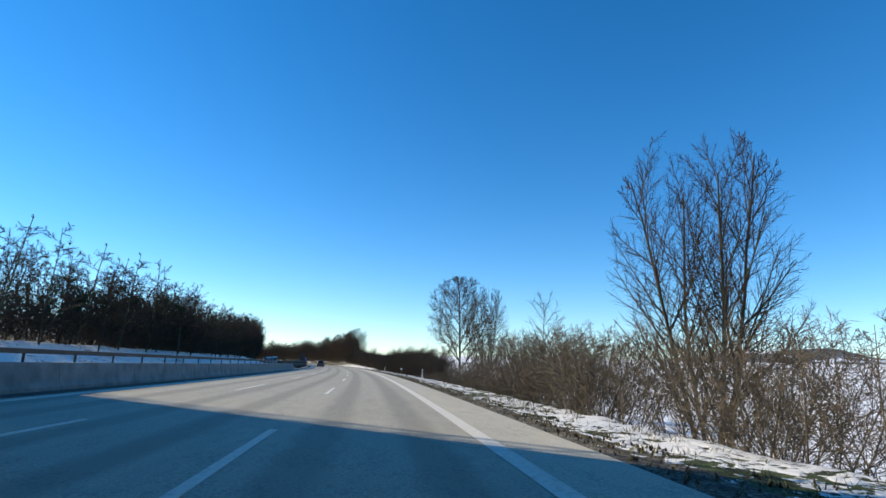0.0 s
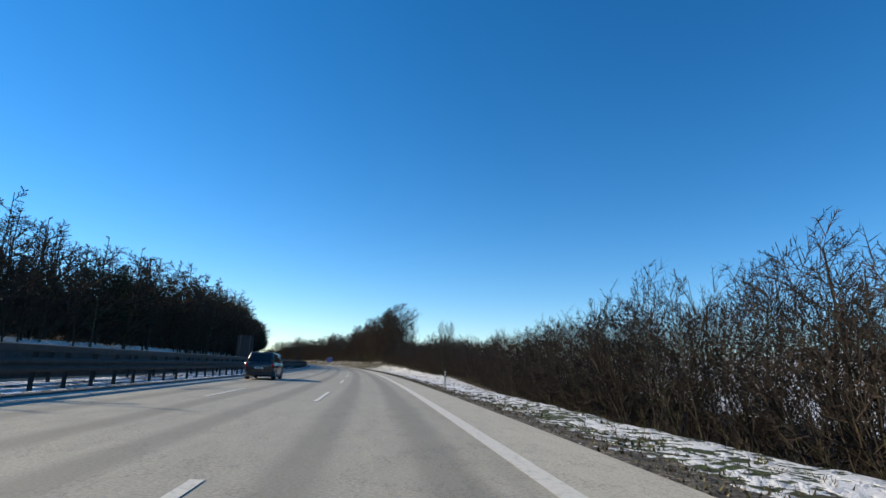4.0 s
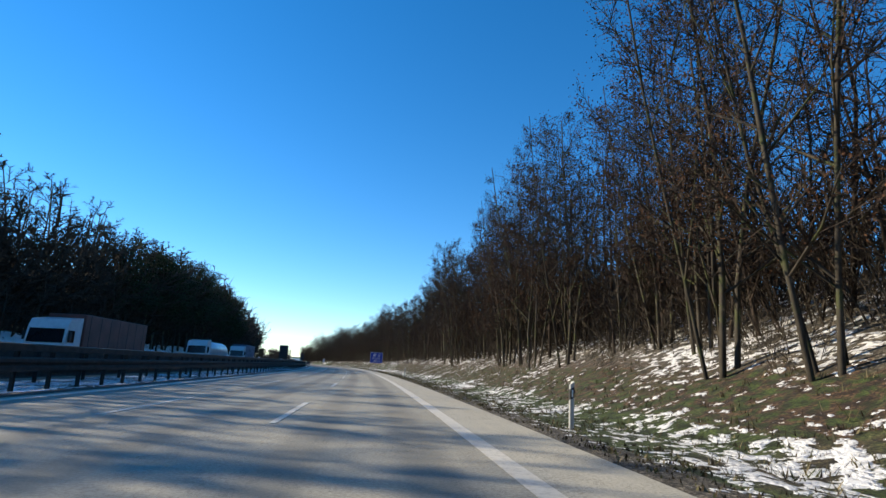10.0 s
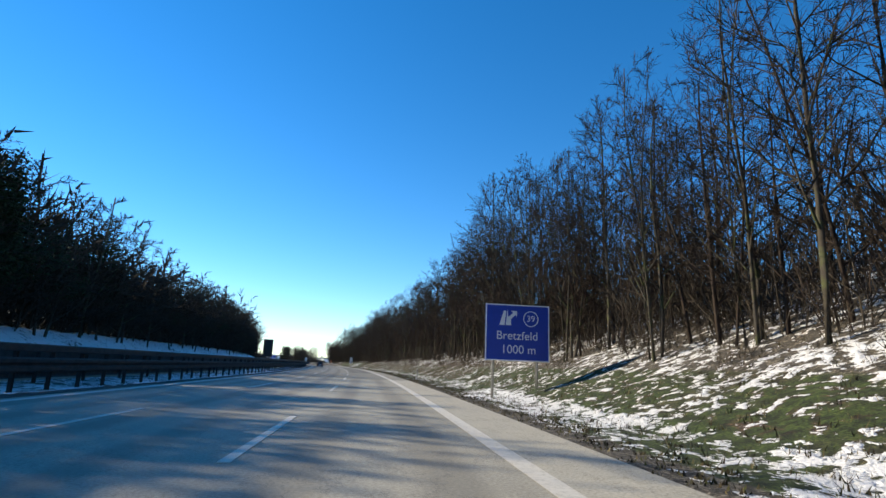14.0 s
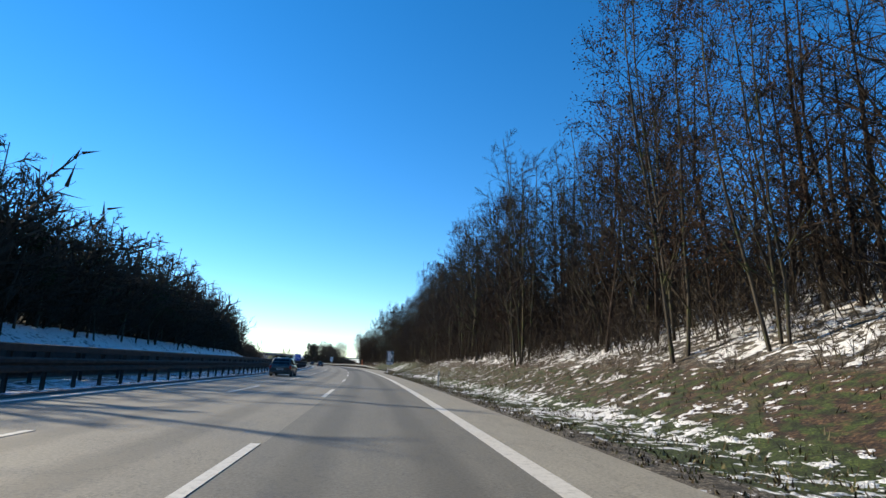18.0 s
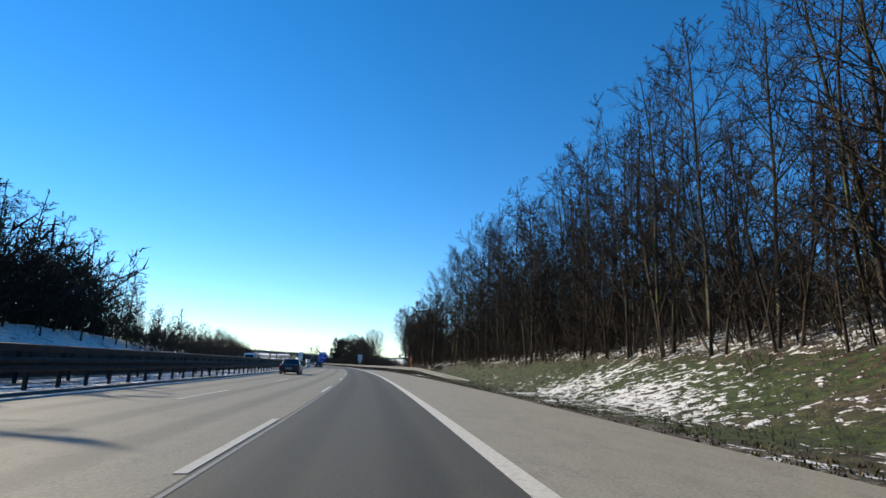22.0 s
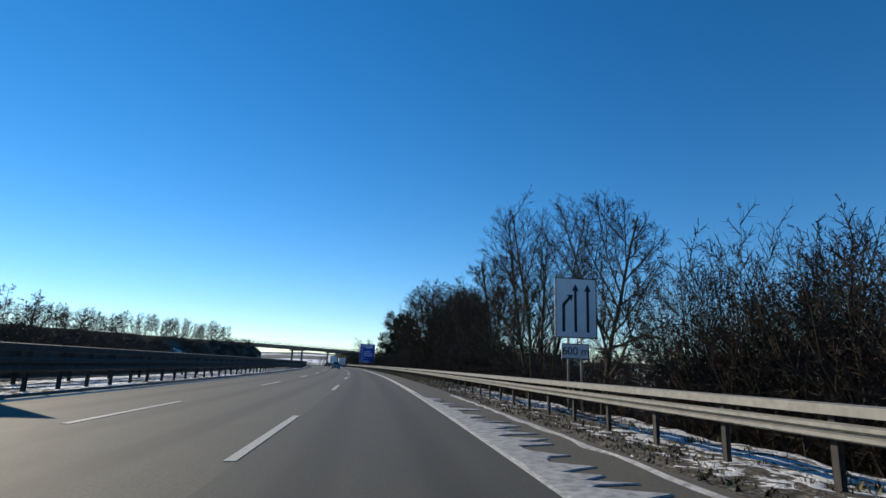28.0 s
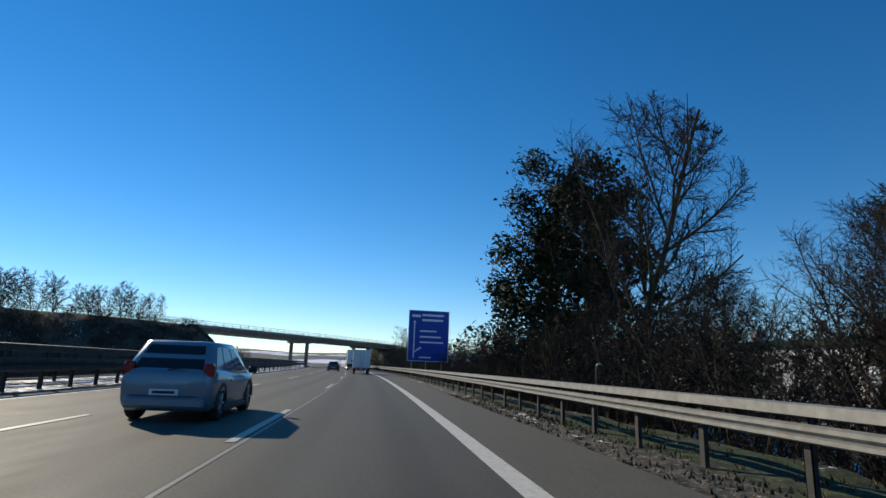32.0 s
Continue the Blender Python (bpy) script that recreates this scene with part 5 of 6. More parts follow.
def lane_sign(s, d, metres, turn=0.0):
    sign = tagged(new("lane_sign"), "grey-white sign showing a closing lane with three black arrows", "road sign", "lane signs")
    panel(sign, -0.72, 0.72, 2.3, 4.3, M_WHITE, M_BLACK, 0.035)
    for x, top in ((-0.02, 3.86), (0.4, 3.86)):
        flat([(x - 0.045, 2.5), (x + 0.045, 2.5), (x + 0.045, top), (x + 0.12, top), (x, top + 0.24), (x - 0.12, top), (x - 0.045, top)], -0.022, 0.008, M_BLACK, sign, "arrow")
    flat([(-0.48, 2.5), (-0.38, 2.5), (-0.38, 3.36), (-0.20, 3.58), (-0.16, 3.50), (-0.10, 3.74), (-0.32, 3.72), (-0.26, 3.65), (-0.48, 3.42)], -0.022, 0.008, M_BLACK, sign, "arrow")
    plate = panel(sign, -0.5, 0.42, 1.62, 2.12, M_WHITE, M_BLACK, 0.03, name="distance_plate")
    letter(metres, 0.36, M_BLACK, sign, -0.04, 1.87)
    for x in (-0.25, 0.2):
        part("leg", Shape().tube([(x, 0.09, -1.2), (x, 0.09, 4.2)], 0.04, 8), M_STEEL, sign, smooth=True)
    return place(sign, s, d, 0.0, turn)


def bay_sign():
    sign = tagged(new("emergency_bay_sign"), "grey-blue sign with an emergency bay diagram and a word plate", "road sign")
    grey = simple("grey_blue_face", (0.10, 0.15, 0.18), 0.45, 0, 0.1, 3)
    panel(sign, -0.58, 0.58, 1.92, 3.72, grey, M_WHITE, 0.02)
    flat([(-0.42, 2.05), (0.16, 2.05), (0.16, 3.6), (-0.42, 3.6)], -0.022, 0.004, M_WHITE, sign, "road_diagram")
    flat([(0.2, 2.42), (0.38, 2.52), (0.38, 3.1), (0.2, 3.22)], -0.022, 0.004, M_WHITE, sign, "bay_diagram")
    for x in (-0.40, 0.18):
        flat([(x - 0.03, 2.05), (x + 0.03, 2.05), (x + 0.03, 3.6), (x - 0.03, 3.6)], -0.027, 0.004, M_BLACK, sign, "edge_mark")
    flat([(0.2, 2.36), (0.43, 2.48), (0.43, 3.14), (0.2, 3.28), (0.2, 3.22), (0.38, 3.10), (0.38, 2.53), (0.2, 2.43)], -0.031, 0.004, M_BLACK, sign, "bay_outline")
    for x in (-0.22, -0.03):
        for k in range(5):
            z = 2.08 + 0.31 * k
            flat([(x - 0.022, z), (x + 0.022, z), (x + 0.022, z + 0.21), (x - 0.022, z + 0.21)], -0.027, 0.004, M_BLACK, sign, "lane_mark")
    panel(sign, -0.58, 0.58, 1.44, 1.86, M_WHITE, M_BLACK, 0.02, name="word_plate")
    letter("Nothalt", 0.30, M_BLACK, sign, 0, 1.65)
    for x in (-0.13, 0.13):
        part("leg", Shape().tube([(x, 0.08, -0.3), (x, 0.08, 3.6)], 0.035, 8), M_STEEL, sign, smooth=True)
    return place(sign, 601.8, 5.25, -0.15)


def route_sign():
    sign = tagged(new("route_sign"), "large blue direction sign with unreadable white lines", "road sign")
    panel(sign, -2.6, 2.6, 1.9, 8.5, M_BLUE, M_WHITE, 0.07)
    stripe = [(-0.9, 1.9, 7.75, 0.28), (-0.9, 1.8, 7.1, 0.28), (-1.1, 1.0, 5.7, 0.2), (-1.1, 1.6, 4.95, 0.2), (-1.1, 1.9, 4.25, 0.2), (-1.1, 0.4, 2.3, 0.2), (-2.2, -1.1, 7.6, 0.32)]
    for x0, x1, z, h in stripe:
        flat([(x0, z), (x1, z), (x1, z + h), (x0, z + h)], -0.022, 0.006, M_WHITE, sign, "text_bar")
    flat([(-1.9, 2.3), (-1.76, 2.3), (-1.76, 3.0), (-0.85, 3.6), (-0.95, 3.75), (-1.76, 3.2), (-1.76, 6.9), (-1.62, 6.9), (-1.83, 7.2), (-2.04, 6.9), (-1.9, 6.9)], -0.022, 0.006, M_WHITE, sign, "arrow")
    for x in (-2.0, -0.2, 1.8):
        lattice_leg(sign, x, -1.8, 7.8, 0.4)
    place(sign, 960.5, 7.1, 0.15)
    sign.matrix_world = sign.matrix_world @ Matrix.Diagonal((0.88, 0.88, 0.85, 1))
    return sign


exit_sign()
lane_sign(804.3, 6.4, "600 m")
lane_sign(804.6, -12.7, "600 m")
bay_sign()
route_sign()


def small_things():
    # emergency telephone on the bank
    phone = tagged(new("emergency_phone"), "orange roadside emergency telephone pillar on the bank", "emergency phone")
    part("stem", Shape().box(-0.07, 0.07, -0.07, 0.07, -0.4, 1.02, 0.02), M_ORANGE, phone)
    part("head", Shape().box(-0.24, -0.02, -0.15, 0.15, 0.98, 2.2, 0.05), M_ORANGE, phone)
    part("side_panel", Shape().box(-0.02, 0.24, -0.13, 0.13, 1.0, 2.16, 0.04), M_TRIM, phone, "dark grey housing")
    part("speaker_grille", Shape().box(0.04, 0.17, -0.145, -0.128, 1.5, 1.8, 0.01), M_GREY_BACK, phone)
    place(phone, 719.4, 10.0, max(0.7, land(719.4, 10.0)))
    # kilometre plate low in the verge; its figures are plain bars
    plate = tagged(new("kilometre_plate"), "small white kilometre plate on a low post", "distance plate")
    part("stem", Shape().tube([(0, 0, -0.5), (0, 0, 1.05)], 0.02, 8), M_STEEL, plate, smooth=True)
    part("plate", Shape().box(-0.16, 0.16, -0.03, -0.021, 1.02, 1.24, 0.004), M_WHITE, plate)
    part("figures", Shape().box(-0.07, 0.07, -0.035, -0.031, 1.09, 1.15), M_BLACK, plate)
    place(plate, 92.8, 7.0, land(92.8, 7.0) - 0.22)
    # sign backs and a mast on the far side
    for s, d, h, w in ((171, -12.25, 3.6, 1.5), (377, -12.25, 3.8, 1.4), (468, -12.25, 3.9, 1.2)):
        back = tagged(new("sign_back"), "dark rear side of a sign on two posts in the median", "road sign", "signs seen from behind")
        part("panel", Shape().box(-w / 2, w / 2, -0.02, 0.02, h - 2.2, h, 0.01), M_TRIM, back)
        for x in (-w * 0.3, w * 0.3):
            part("leg", Shape().tube([(x, -0.06, -0.2), (x, -0.06, h)], 0.04, 8), M_STEEL_SHADED, back, smooth=True)
        place(back, s, d, 0)
    mast = tagged(new("mast"), "slender grey mast beside the wood across the motorway", "mast")
    part("pole", Shape().tube([(0, 0, -0.3), (0, 0, 6.0)], [0.09, 0.05], 8), M_STEEL_SHADED, mast, smooth=True)
    part("bracket", Shape().box(-0.25, 0.25, -0.03, 0.03, 4.2, 4.28), M_STEEL_SHADED, mast)
    place(mast, 92, -27.9, 0)


small_things()



def industrial_hall():
    """A long pale hall with a dark green roof edge, half hidden by the trees."""
    ob = tagged(new("industrial_hall"), "long pale industrial hall with a dark green roof edge", "building")
    wall = simple("pale_wall_panels", (0.62, 0.62, 0.60), 0.6, 0.1, 0.08, 0.4)
    green = simple("dark_green_sheet", (0.03, 0.075, 0.055), 0.5, 0.2, 0.2, 0.6)
    part("wall", Shape().box(-26, 26, 0, 18, -1.0, 6.0, 0.05), wall, ob)
    part("roof", Shape().box(-26.4, 26.4, -0.4, 18.4, 6.0, 7.1, 0.08), green, ob, "dark green roof edge")
    for k in range(6):
        x = -21.5 + 8.4 * k
        gate = part("gate", Shape().box(x - 1.9, x + 1.9, -0.10, -0.02, -0.8, 3.2, 0.02), M_GREY_BACK, ob, "grey roller gate")
        for j in range(6):
            part("slat", Shape().box(x - 1.85, x + 1.85, -0.14, -0.105, -0.7 + 0.64 * j, -0.12 + 0.64 * j, 0.01), M_GREY_BACK, gate)
    for k in range(11):
        x = -24 + 4.8 * k
        w = part("window", Shape().box(x - 1.1, x + 1.1, -0.05, -0.004, 4.0, 5.2, 0.01), M_BLACK, ob, "dark window")
        part("frame", Shape().box(x - 1.25, x + 1.25, -0.09, -0.055, 3.86, 3.98, 0.01), M_WHITE, w)
    part("vent", Shape().box(-6, -4.2, 6, 7.6, 7.1, 9.4, 0.06), M_GREY_BACK, ob, "grey roof vent")
    place(ob, 968, 52, -1.0, -90)
    post = tagged(new("vent_pipe"), "thin bent steel pipe behind the guardrail", "pipe")
    part("pipe", Shape().tube([(0, 0, 0), (0, 0, 1.40), (0.03, 0, 1.46), (0.09, 0, 1.48), (0.15, 0, 1.45)], 0.025, 8), M_STEEL, post, smooth=True)
    place(post, 912.3, 5.6, land(912.3, 5.6))


industrial_hall()


def shoulder_snow():
    """A crust of trodden snow left on the hard shoulder, ragged towards the verge."""
    r = random.Random(5)
    sh = Shape()
    rows = []
    s = 762.0
    while s < 814:
        u = (s - 762) / 52
        grow = min(1, u * 5, (1 - u) * 5)
        tooth = r.uniform(0.0, 0.25) if r.random() < 0.6 else r.uniform(0.3, 1.0)
        a, b = 1.72 + r.uniform(-0.04, 0.04), 1.80 + (0.35 + tooth) * grow
        rows.append([P(s, a, 0.004), P(s, a + 0.05, 0.022), P(s, (a + b) / 2, 0.028), P(s, b - 0.04, 0.022), P(s, b, 0.004)])
        s += r.uniform(0.10, 0.32)
    sh.face_rows(rows)
    rows = []
    s = 762.0
    while s < 812:
        d = 3.45 + r.uniform(-0.05, 0.05)
        w = r.uniform(0.02, 0.16)
        rows.append([P(s, d - w, 0.003), P(s, d, 0.03), P(s, d + w, -0.01)])
        s += r.uniform(0.5, 1.1)
    sh.face_rows(rows)
    m = Mat("shade_greyed_old_snow", 0.7)
    f = m.noise(6, 6, 0.65)
    # old snow kept grey: the dimness of lying in shade is in the ramp
    m.color(m.ramp(f, [(0.3, (0.17, 0.165, 0.155)), (0.6, (0.44, 0.43, 0.41))]))
    m.bump(f, 0.5, 0.02)
    tagged(part("snow_crust", sh, m.m), "ragged crust of old snow on the hard shoulder", "snow", kind="stuff")


shoulder_snow()

# ---------------------------------------------------------------- vehicles
M_GLASS = simple("dark_car_glass", (0.012, 0.015, 0.018), 0.06, 0, 0.2, 2)
M_TYRE = simple("tyre_rubber", (0.02, 0.02, 0.02), 0.85, 0, 0.2, 12)
M_RIM = simple("alloy_rim", (0.45, 0.46, 0.48), 0.35, 0.8, 0.15, 8)
M_RED = simple("red_lens", (0.35, 0.012, 0.010), 0.2, 0, 0.2, 9)


def lacquer(name, col, rough=0.28, metal=0.35):
    m = Mat(name, rough, metal)
    dust = m.noise(2.5, 5, 0.6)
    m.color(m.ramp(dust, [(0.35, col), (0.8, tuple(c * 0.7 + 0.06 for c in col))]))
    m.put(m.b.inputs["Roughness"], m.math("ADD", rough - 0.08, m.math("MULTIPLY", dust, 0.3)))
    m.b.inputs["Coat Weight"].default_value = 0.6
    return m.m


M_SILVER = lacquer("silver_blue_lacquer", (0.20, 0.25, 0.30))
M_DARKCAR = lacquer("dark_grey_lacquer", (0.022, 0.024, 0.028))
M_BLACKCAR = lacquer("black_lacquer", (0.010, 0.011, 0.013))
M_WHITECAR = lacquer("white_lacquer", (0.72, 0.73, 0.74), 0.4, 0.0)
M_BOX = simple("white_box_panels", (0.70, 0.71, 0.72), 0.5, 0, 0.08, 1.2)
M_TANK = simple("pale_tank_steel", (0.55, 0.57, 0.60), 0.35, 0.5, 0.1, 0.8)
M_TARP = simple("blue_grey_tarpaulin", (0.10, 0.13, 0.20), 0.6, 0, 0.25, 0.9)
M_TARP_RED = simple("red_brown_tarpaulin", (0.16, 0.05, 0.04), 0.6, 0, 0.25, 0.9)


def wheel(parent, x, y, r, width, name="wheel"):
    hub = new(name)
    hub.parent = parent
    hub.matrix_local = pose(x, y, r)
    tyre = Shape()
    n = 24
    rows = []
    for rr, xx in ((r * 0.62, -0.5), (r * 0.92, -0.5), (r, -0.32), (r, 0.32), (r * 0.92, 0.5), (r * 0.62, 0.5)):
        rows.append([(xx * width, rr * math.cos(6.2832 * k / n), rr * math.sin(6.2832 * k / n)) for k in range(n)])
    tyre.face_rows(rows + [rows[0]], True)
    part("tyre", tyre, M_TYRE, hub, smooth=True)
    rim = Shape()
    for side in (-0.42, 0.42):
        rim.tube([(side * width, 0, 0), (side * width * 1.08, 0, 0)], r * 0.16, 10)
        for k in range(5):
            a = 6.2832 * k / 5
            c, s = math.cos(a), math.sin(a)
            rim.tube([(side * width, c * r * 0.1, s * r * 0.1), (side * width, c * r * 0.63, s * r * 0.63)], r * 0.085, 6)
    part("rim", rim, M_RIM, hub)
    part("drum", Shape().tube([(-0.3 * width, 0, 0), (0.3 * width, 0, 0)], r * 0.55, 16), M_TRIM, hub)
    return hub


def tri_prism(corners, push, mat, parent, name, label="", thick=0.012):
    """A pane over four or more corners, pushed out along its normal."""
    pts = [Vector(c) for c in corners]
    nrm = (pts[1] - pts[0]).cross(pts[2] - pts[0]).normalized()
    if nrm.dot(Vector(push)) < 0:
        nrm = -nrm
    sh = Shape()
    sh.loft([[p + nrm * 0.002 for p in pts], [p + nrm * thick for p in pts]])
    return part(name, sh, mat, parent, label)


def car(name, label, s, d, paint, length, width, height, shape, turn=0.0):
    """Rear axle side at y = 0, nose at y = length. shape: stations of hood, cabin and tail as fractions."""
    ob = tagged(new(name), label, "car")
    w = width / 2
    belt = height * 0.60
    hood = height * shape["hood"]
    tail = height * shape["tail"]
    low = 0.20
    st = [(0.00, 0.84, low + 0.22, tail - 0.16), (0.012, 0.93, low + 0.10, tail - 0.05), (0.05, 0.98, low, tail), (shape["trunk"], 1.0, low, max(tail, belt)),
          (0.5, 1.0, low - 0.02, belt), (shape["cowl"], 1.0, low, belt * 0.99), (0.90, 0.96, low, hood), (0.965, 0.90, low + 0.04, hood * 0.93), (1.0, 0.74, low + 0.14, hood * 0.78)]
    body = Shape()
    rings = []
    for f, k, zb, zt in st:
        y, h = f * length, w * k
        zm = zb + (zt - zb) * 0.55
        rings.append([(-h * 0.86, y, zb), (-h * 0.97, y, zb + 0.10), (-h, y, zm), (-h * 0.985, y, zt - 0.10), (-h * 0.93, y, zt - 0.02), (-h * 0.6, y, zt + 0.01),
                      (h * 0.6, y, zt + 0.01), (h * 0.93, y, zt - 0.02), (h * 0.985, y, zt - 0.10), (h, y, zm), (h * 0.97, y, zb + 0.10), (h * 0.86, y, zb)])
    body.loft(rings)
    part("body", body, paint, ob, smooth=True)
    # greenhouse
    r0, r1, f0, f1 = shape["rear"], shape["roof_rear"], shape["cowl"], shape["roof_front"]
    wb, wt = w * 0.93, w * 0.72
    cab = Shape()
    lo = [(-wb, r0 * length, belt - 0.03), (wb, r0 * length, belt - 0.03), (wb, f0 * length, belt - 0.03), (-wb, f0 * length, belt - 0.03)]

    def ring(u, zz):
        a = r0 + (r1 - r0) * u
        b = f0 + (f1 - f0) * u
        ww = wb + (wt - wb) * u
        ya, yb = a * length, b * length
        return [(-ww, ya + 0.05, zz), (-ww * 0.85, ya, zz), (ww * 0.85, ya, zz), (ww, ya + 0.05, zz), (ww, yb - 0.08, zz), (ww * 0.85, yb, zz), (-ww * 0.85, yb, zz), (-ww, yb - 0.08, zz)]
    zs = [(0, belt - 0.03), (0.5, belt + (height - belt) * 0.5), (0.93, height - 0.06), (1.06, height - 0.012)]
    cab.loft([ring(u, z) for u, z in zs] + [[(x * 0.86, y + (0.12 if y < length * 0.5 else -0.12), height) for x, y, z in ring(1.1, height)]])
    part("cabin", cab, paint, ob, smooth=True)

    def at(u, side, fy):
        """A point of the greenhouse: height share u, side -1..1, y share fy between rear and front."""
        a = (r0 + (r1 - r0) * u) * length
        b = (f0 + (f1 - f0) * u) * length
        ww = wb + (wt - wb) * u
        return (side * ww, a + (b - a) * fy, belt - 0.03 + (height - 0.06 - belt + 0.03) * u / 0.93)
    lo_u, hi_u = 0.12, 0.86
    tri_prism([at(lo_u, -0.82, 0), at(lo_u, 0.82, 0), at(hi_u, 0.8, 0), at(hi_u, -0.8, 0)], (0, -1, 0.3), M_GLASS, ob, "rear_window")
    tri_prism([at(lo_u, -0.82, 1), at(lo_u, 0.82, 1), at(hi_u, 0.8, 1), at(hi_u, -0.8, 1)], (0, 1, 0.3), M_GLASS, ob, "windscreen")
    for side in (-1, 1):
        for a, b in ((0.10, 0.30), (0.33, 0.60), (0.63, 0.92)):
            a2, b2 = a + (0.05 if a < 0.2 else 0), b - (0.10 if b > 0.9 else 0)
            tri_prism([at(lo_u, side, a), at(lo_u, side, b), at(hi_u, side, b2), at(hi_u, side, a2)], (side, 0, 0.2), M_GLASS, ob, "side_window")
        up = shape.get("lamp", 0.0)
        part("tail_lamp", Shape().box(side * w * 0.84 - 0.10, side * w * 0.84 + 0.10, -0.01 + up * 0.25, 0.2 + up * 0.3, tail - 0.36 + up, tail - 0.10 + up * 1.2, 0.05), M_RED, ob, "red tail lamp")
        part("mirror", Shape().box(side * (w + 0.09) - 0.10, side * (w + 0.09) + 0.10, f0 * length - 0.35, f0 * length - 0.18, belt - 0.02, belt + 0.15, 0.05), M_TRIM, ob)
        for k in (0.33, 0.62):
            part("door_handle", Shape().box(side * (w + 0.005) - 0.012, side * (w + 0.005) + 0.012, k * length, k * length + 0.2, belt - 0.18, belt - 0.14, 0.008), paint, ob)
        part("sill", Shape().box(side * w * 0.97 - 0.03, side * w * 0.97 + 0.03, 0.22 * length, 0.72 * length, low - 0.04, low + 0.07, 0.02), M_TRIM, ob)
        for y in (0.185 * length, 0.80 * length):
            arch = Shape()
            n = 14
            r = height * 0.265
            rows = []
            for rr, xx in ((r * 0.80, w * 0.90), (r, w * 0.90), (r, w * 1.006), (r * 0.80, w * 1.006)):
                rows.append([(side * xx, y + rr * math.cos(math.pi * k / n), height * 0.215 + rr * math.sin(math.pi * k / n)) for k in range(n + 1)])
            arch.face_rows(rows + [rows[0]])
            part("wheel_arch", arch, M_TRIM, ob)
    for y in (0.185 * length, 0.80 * length):
        for side in (-1, 1):
            wheel(ob, side * (w - 0.115), y, height * 0.215, 0.22)
    part("bumper", Shape().box(-w * 0.84, w * 0.84, -0.035, 0.10, low + 0.06, low + 0.27, 0.05), M_TRIM if shape.get("dark_bumper") else paint, ob, "rear bumper")
    part("number_plate", Shape().box(-0.26, 0.26, -0.052, -0.03, tail - 0.45 if not shape.get("plate_low") else low + 0.30, tail - 0.34 if not shape.get("plate_low") else low + 0.41, 0.006), M_WHITE, ob, "number plate with unreadable bars")
    part("plate_bar", Shape().box(-0.20, 0.20, -0.056, -0.0525, (tail - 0.42) if not shape.get("plate_low") else low + 0.33, (tail - 0.37) if not shape.get("plate_low") else low + 0.38), M_TRIM, ob)
    part("tailgate_seam", Shape().box(-w * 0.70, w * 0.70, -0.018, 0.02, tail - 0.53, tail - 0.515), M_TRIM, ob)
    part("wiper", Shape().tube([(0.0, r0 * length - 0.02, belt + 0.05), (0.32, r0 * length - 0.0, belt + 0.09)], 0.012, 6), M_TRIM, ob)
    return place(ob, s, d, 0.0, turn)


HATCH = {"hood": 0.62, "tail": 0.66, "trunk": 0.10, "rear": 0.012, "roof_rear": 0.13, "cowl": 0.80, "roof_front": 0.56, "plate_low": True, "lamp": 0.16}
WAGON = {"hood": 0.60, "tail": 0.66, "trunk": 0.10, "rear": 0.02, "roof_rear": 0.11, "cowl": 0.72, "roof_front": 0.54}
SEDAN = {"hood": 0.58, "tail": 0.66, "trunk": 0.17, "rear": 0.16, "roof_rear": 0.30, "cowl": 0.73, "roof_front": 0.54}
SUV = {"hood": 0.62, "tail": 0.66, "trunk": 0.10, "rear": 0.02, "roof_rear": 0.085, "cowl": 0.76, "roof_front": 0.58, "dark_bumper": True}
car("car", "silver-blue compact hatchback in the middle lane", 910.3, -3.65, M_SILVER, 4.05, 1.72, 1.53, HATCH)
car("car", "dark grey estate car in the fast lane", 552.4, -7.1, M_DARKCAR, 4.6, 1.80, 1.46, WAGON)
car("car", "black saloon car in the fast lane", 672.5, -7.0, M_BLACKCAR, 4.7, 1.82, 1.44, SEDAN)
car("car", "black saloon car far ahead in the fast lane", 753.5, -7.2, M_BLACKCAR, 4.6, 1.80, 1.44, SEDAN)
car("car", "black off-road car in the fast lane", 149.0, -7.0, M_BLACKCAR, 4.6, 1.86, 1.72, SUV)


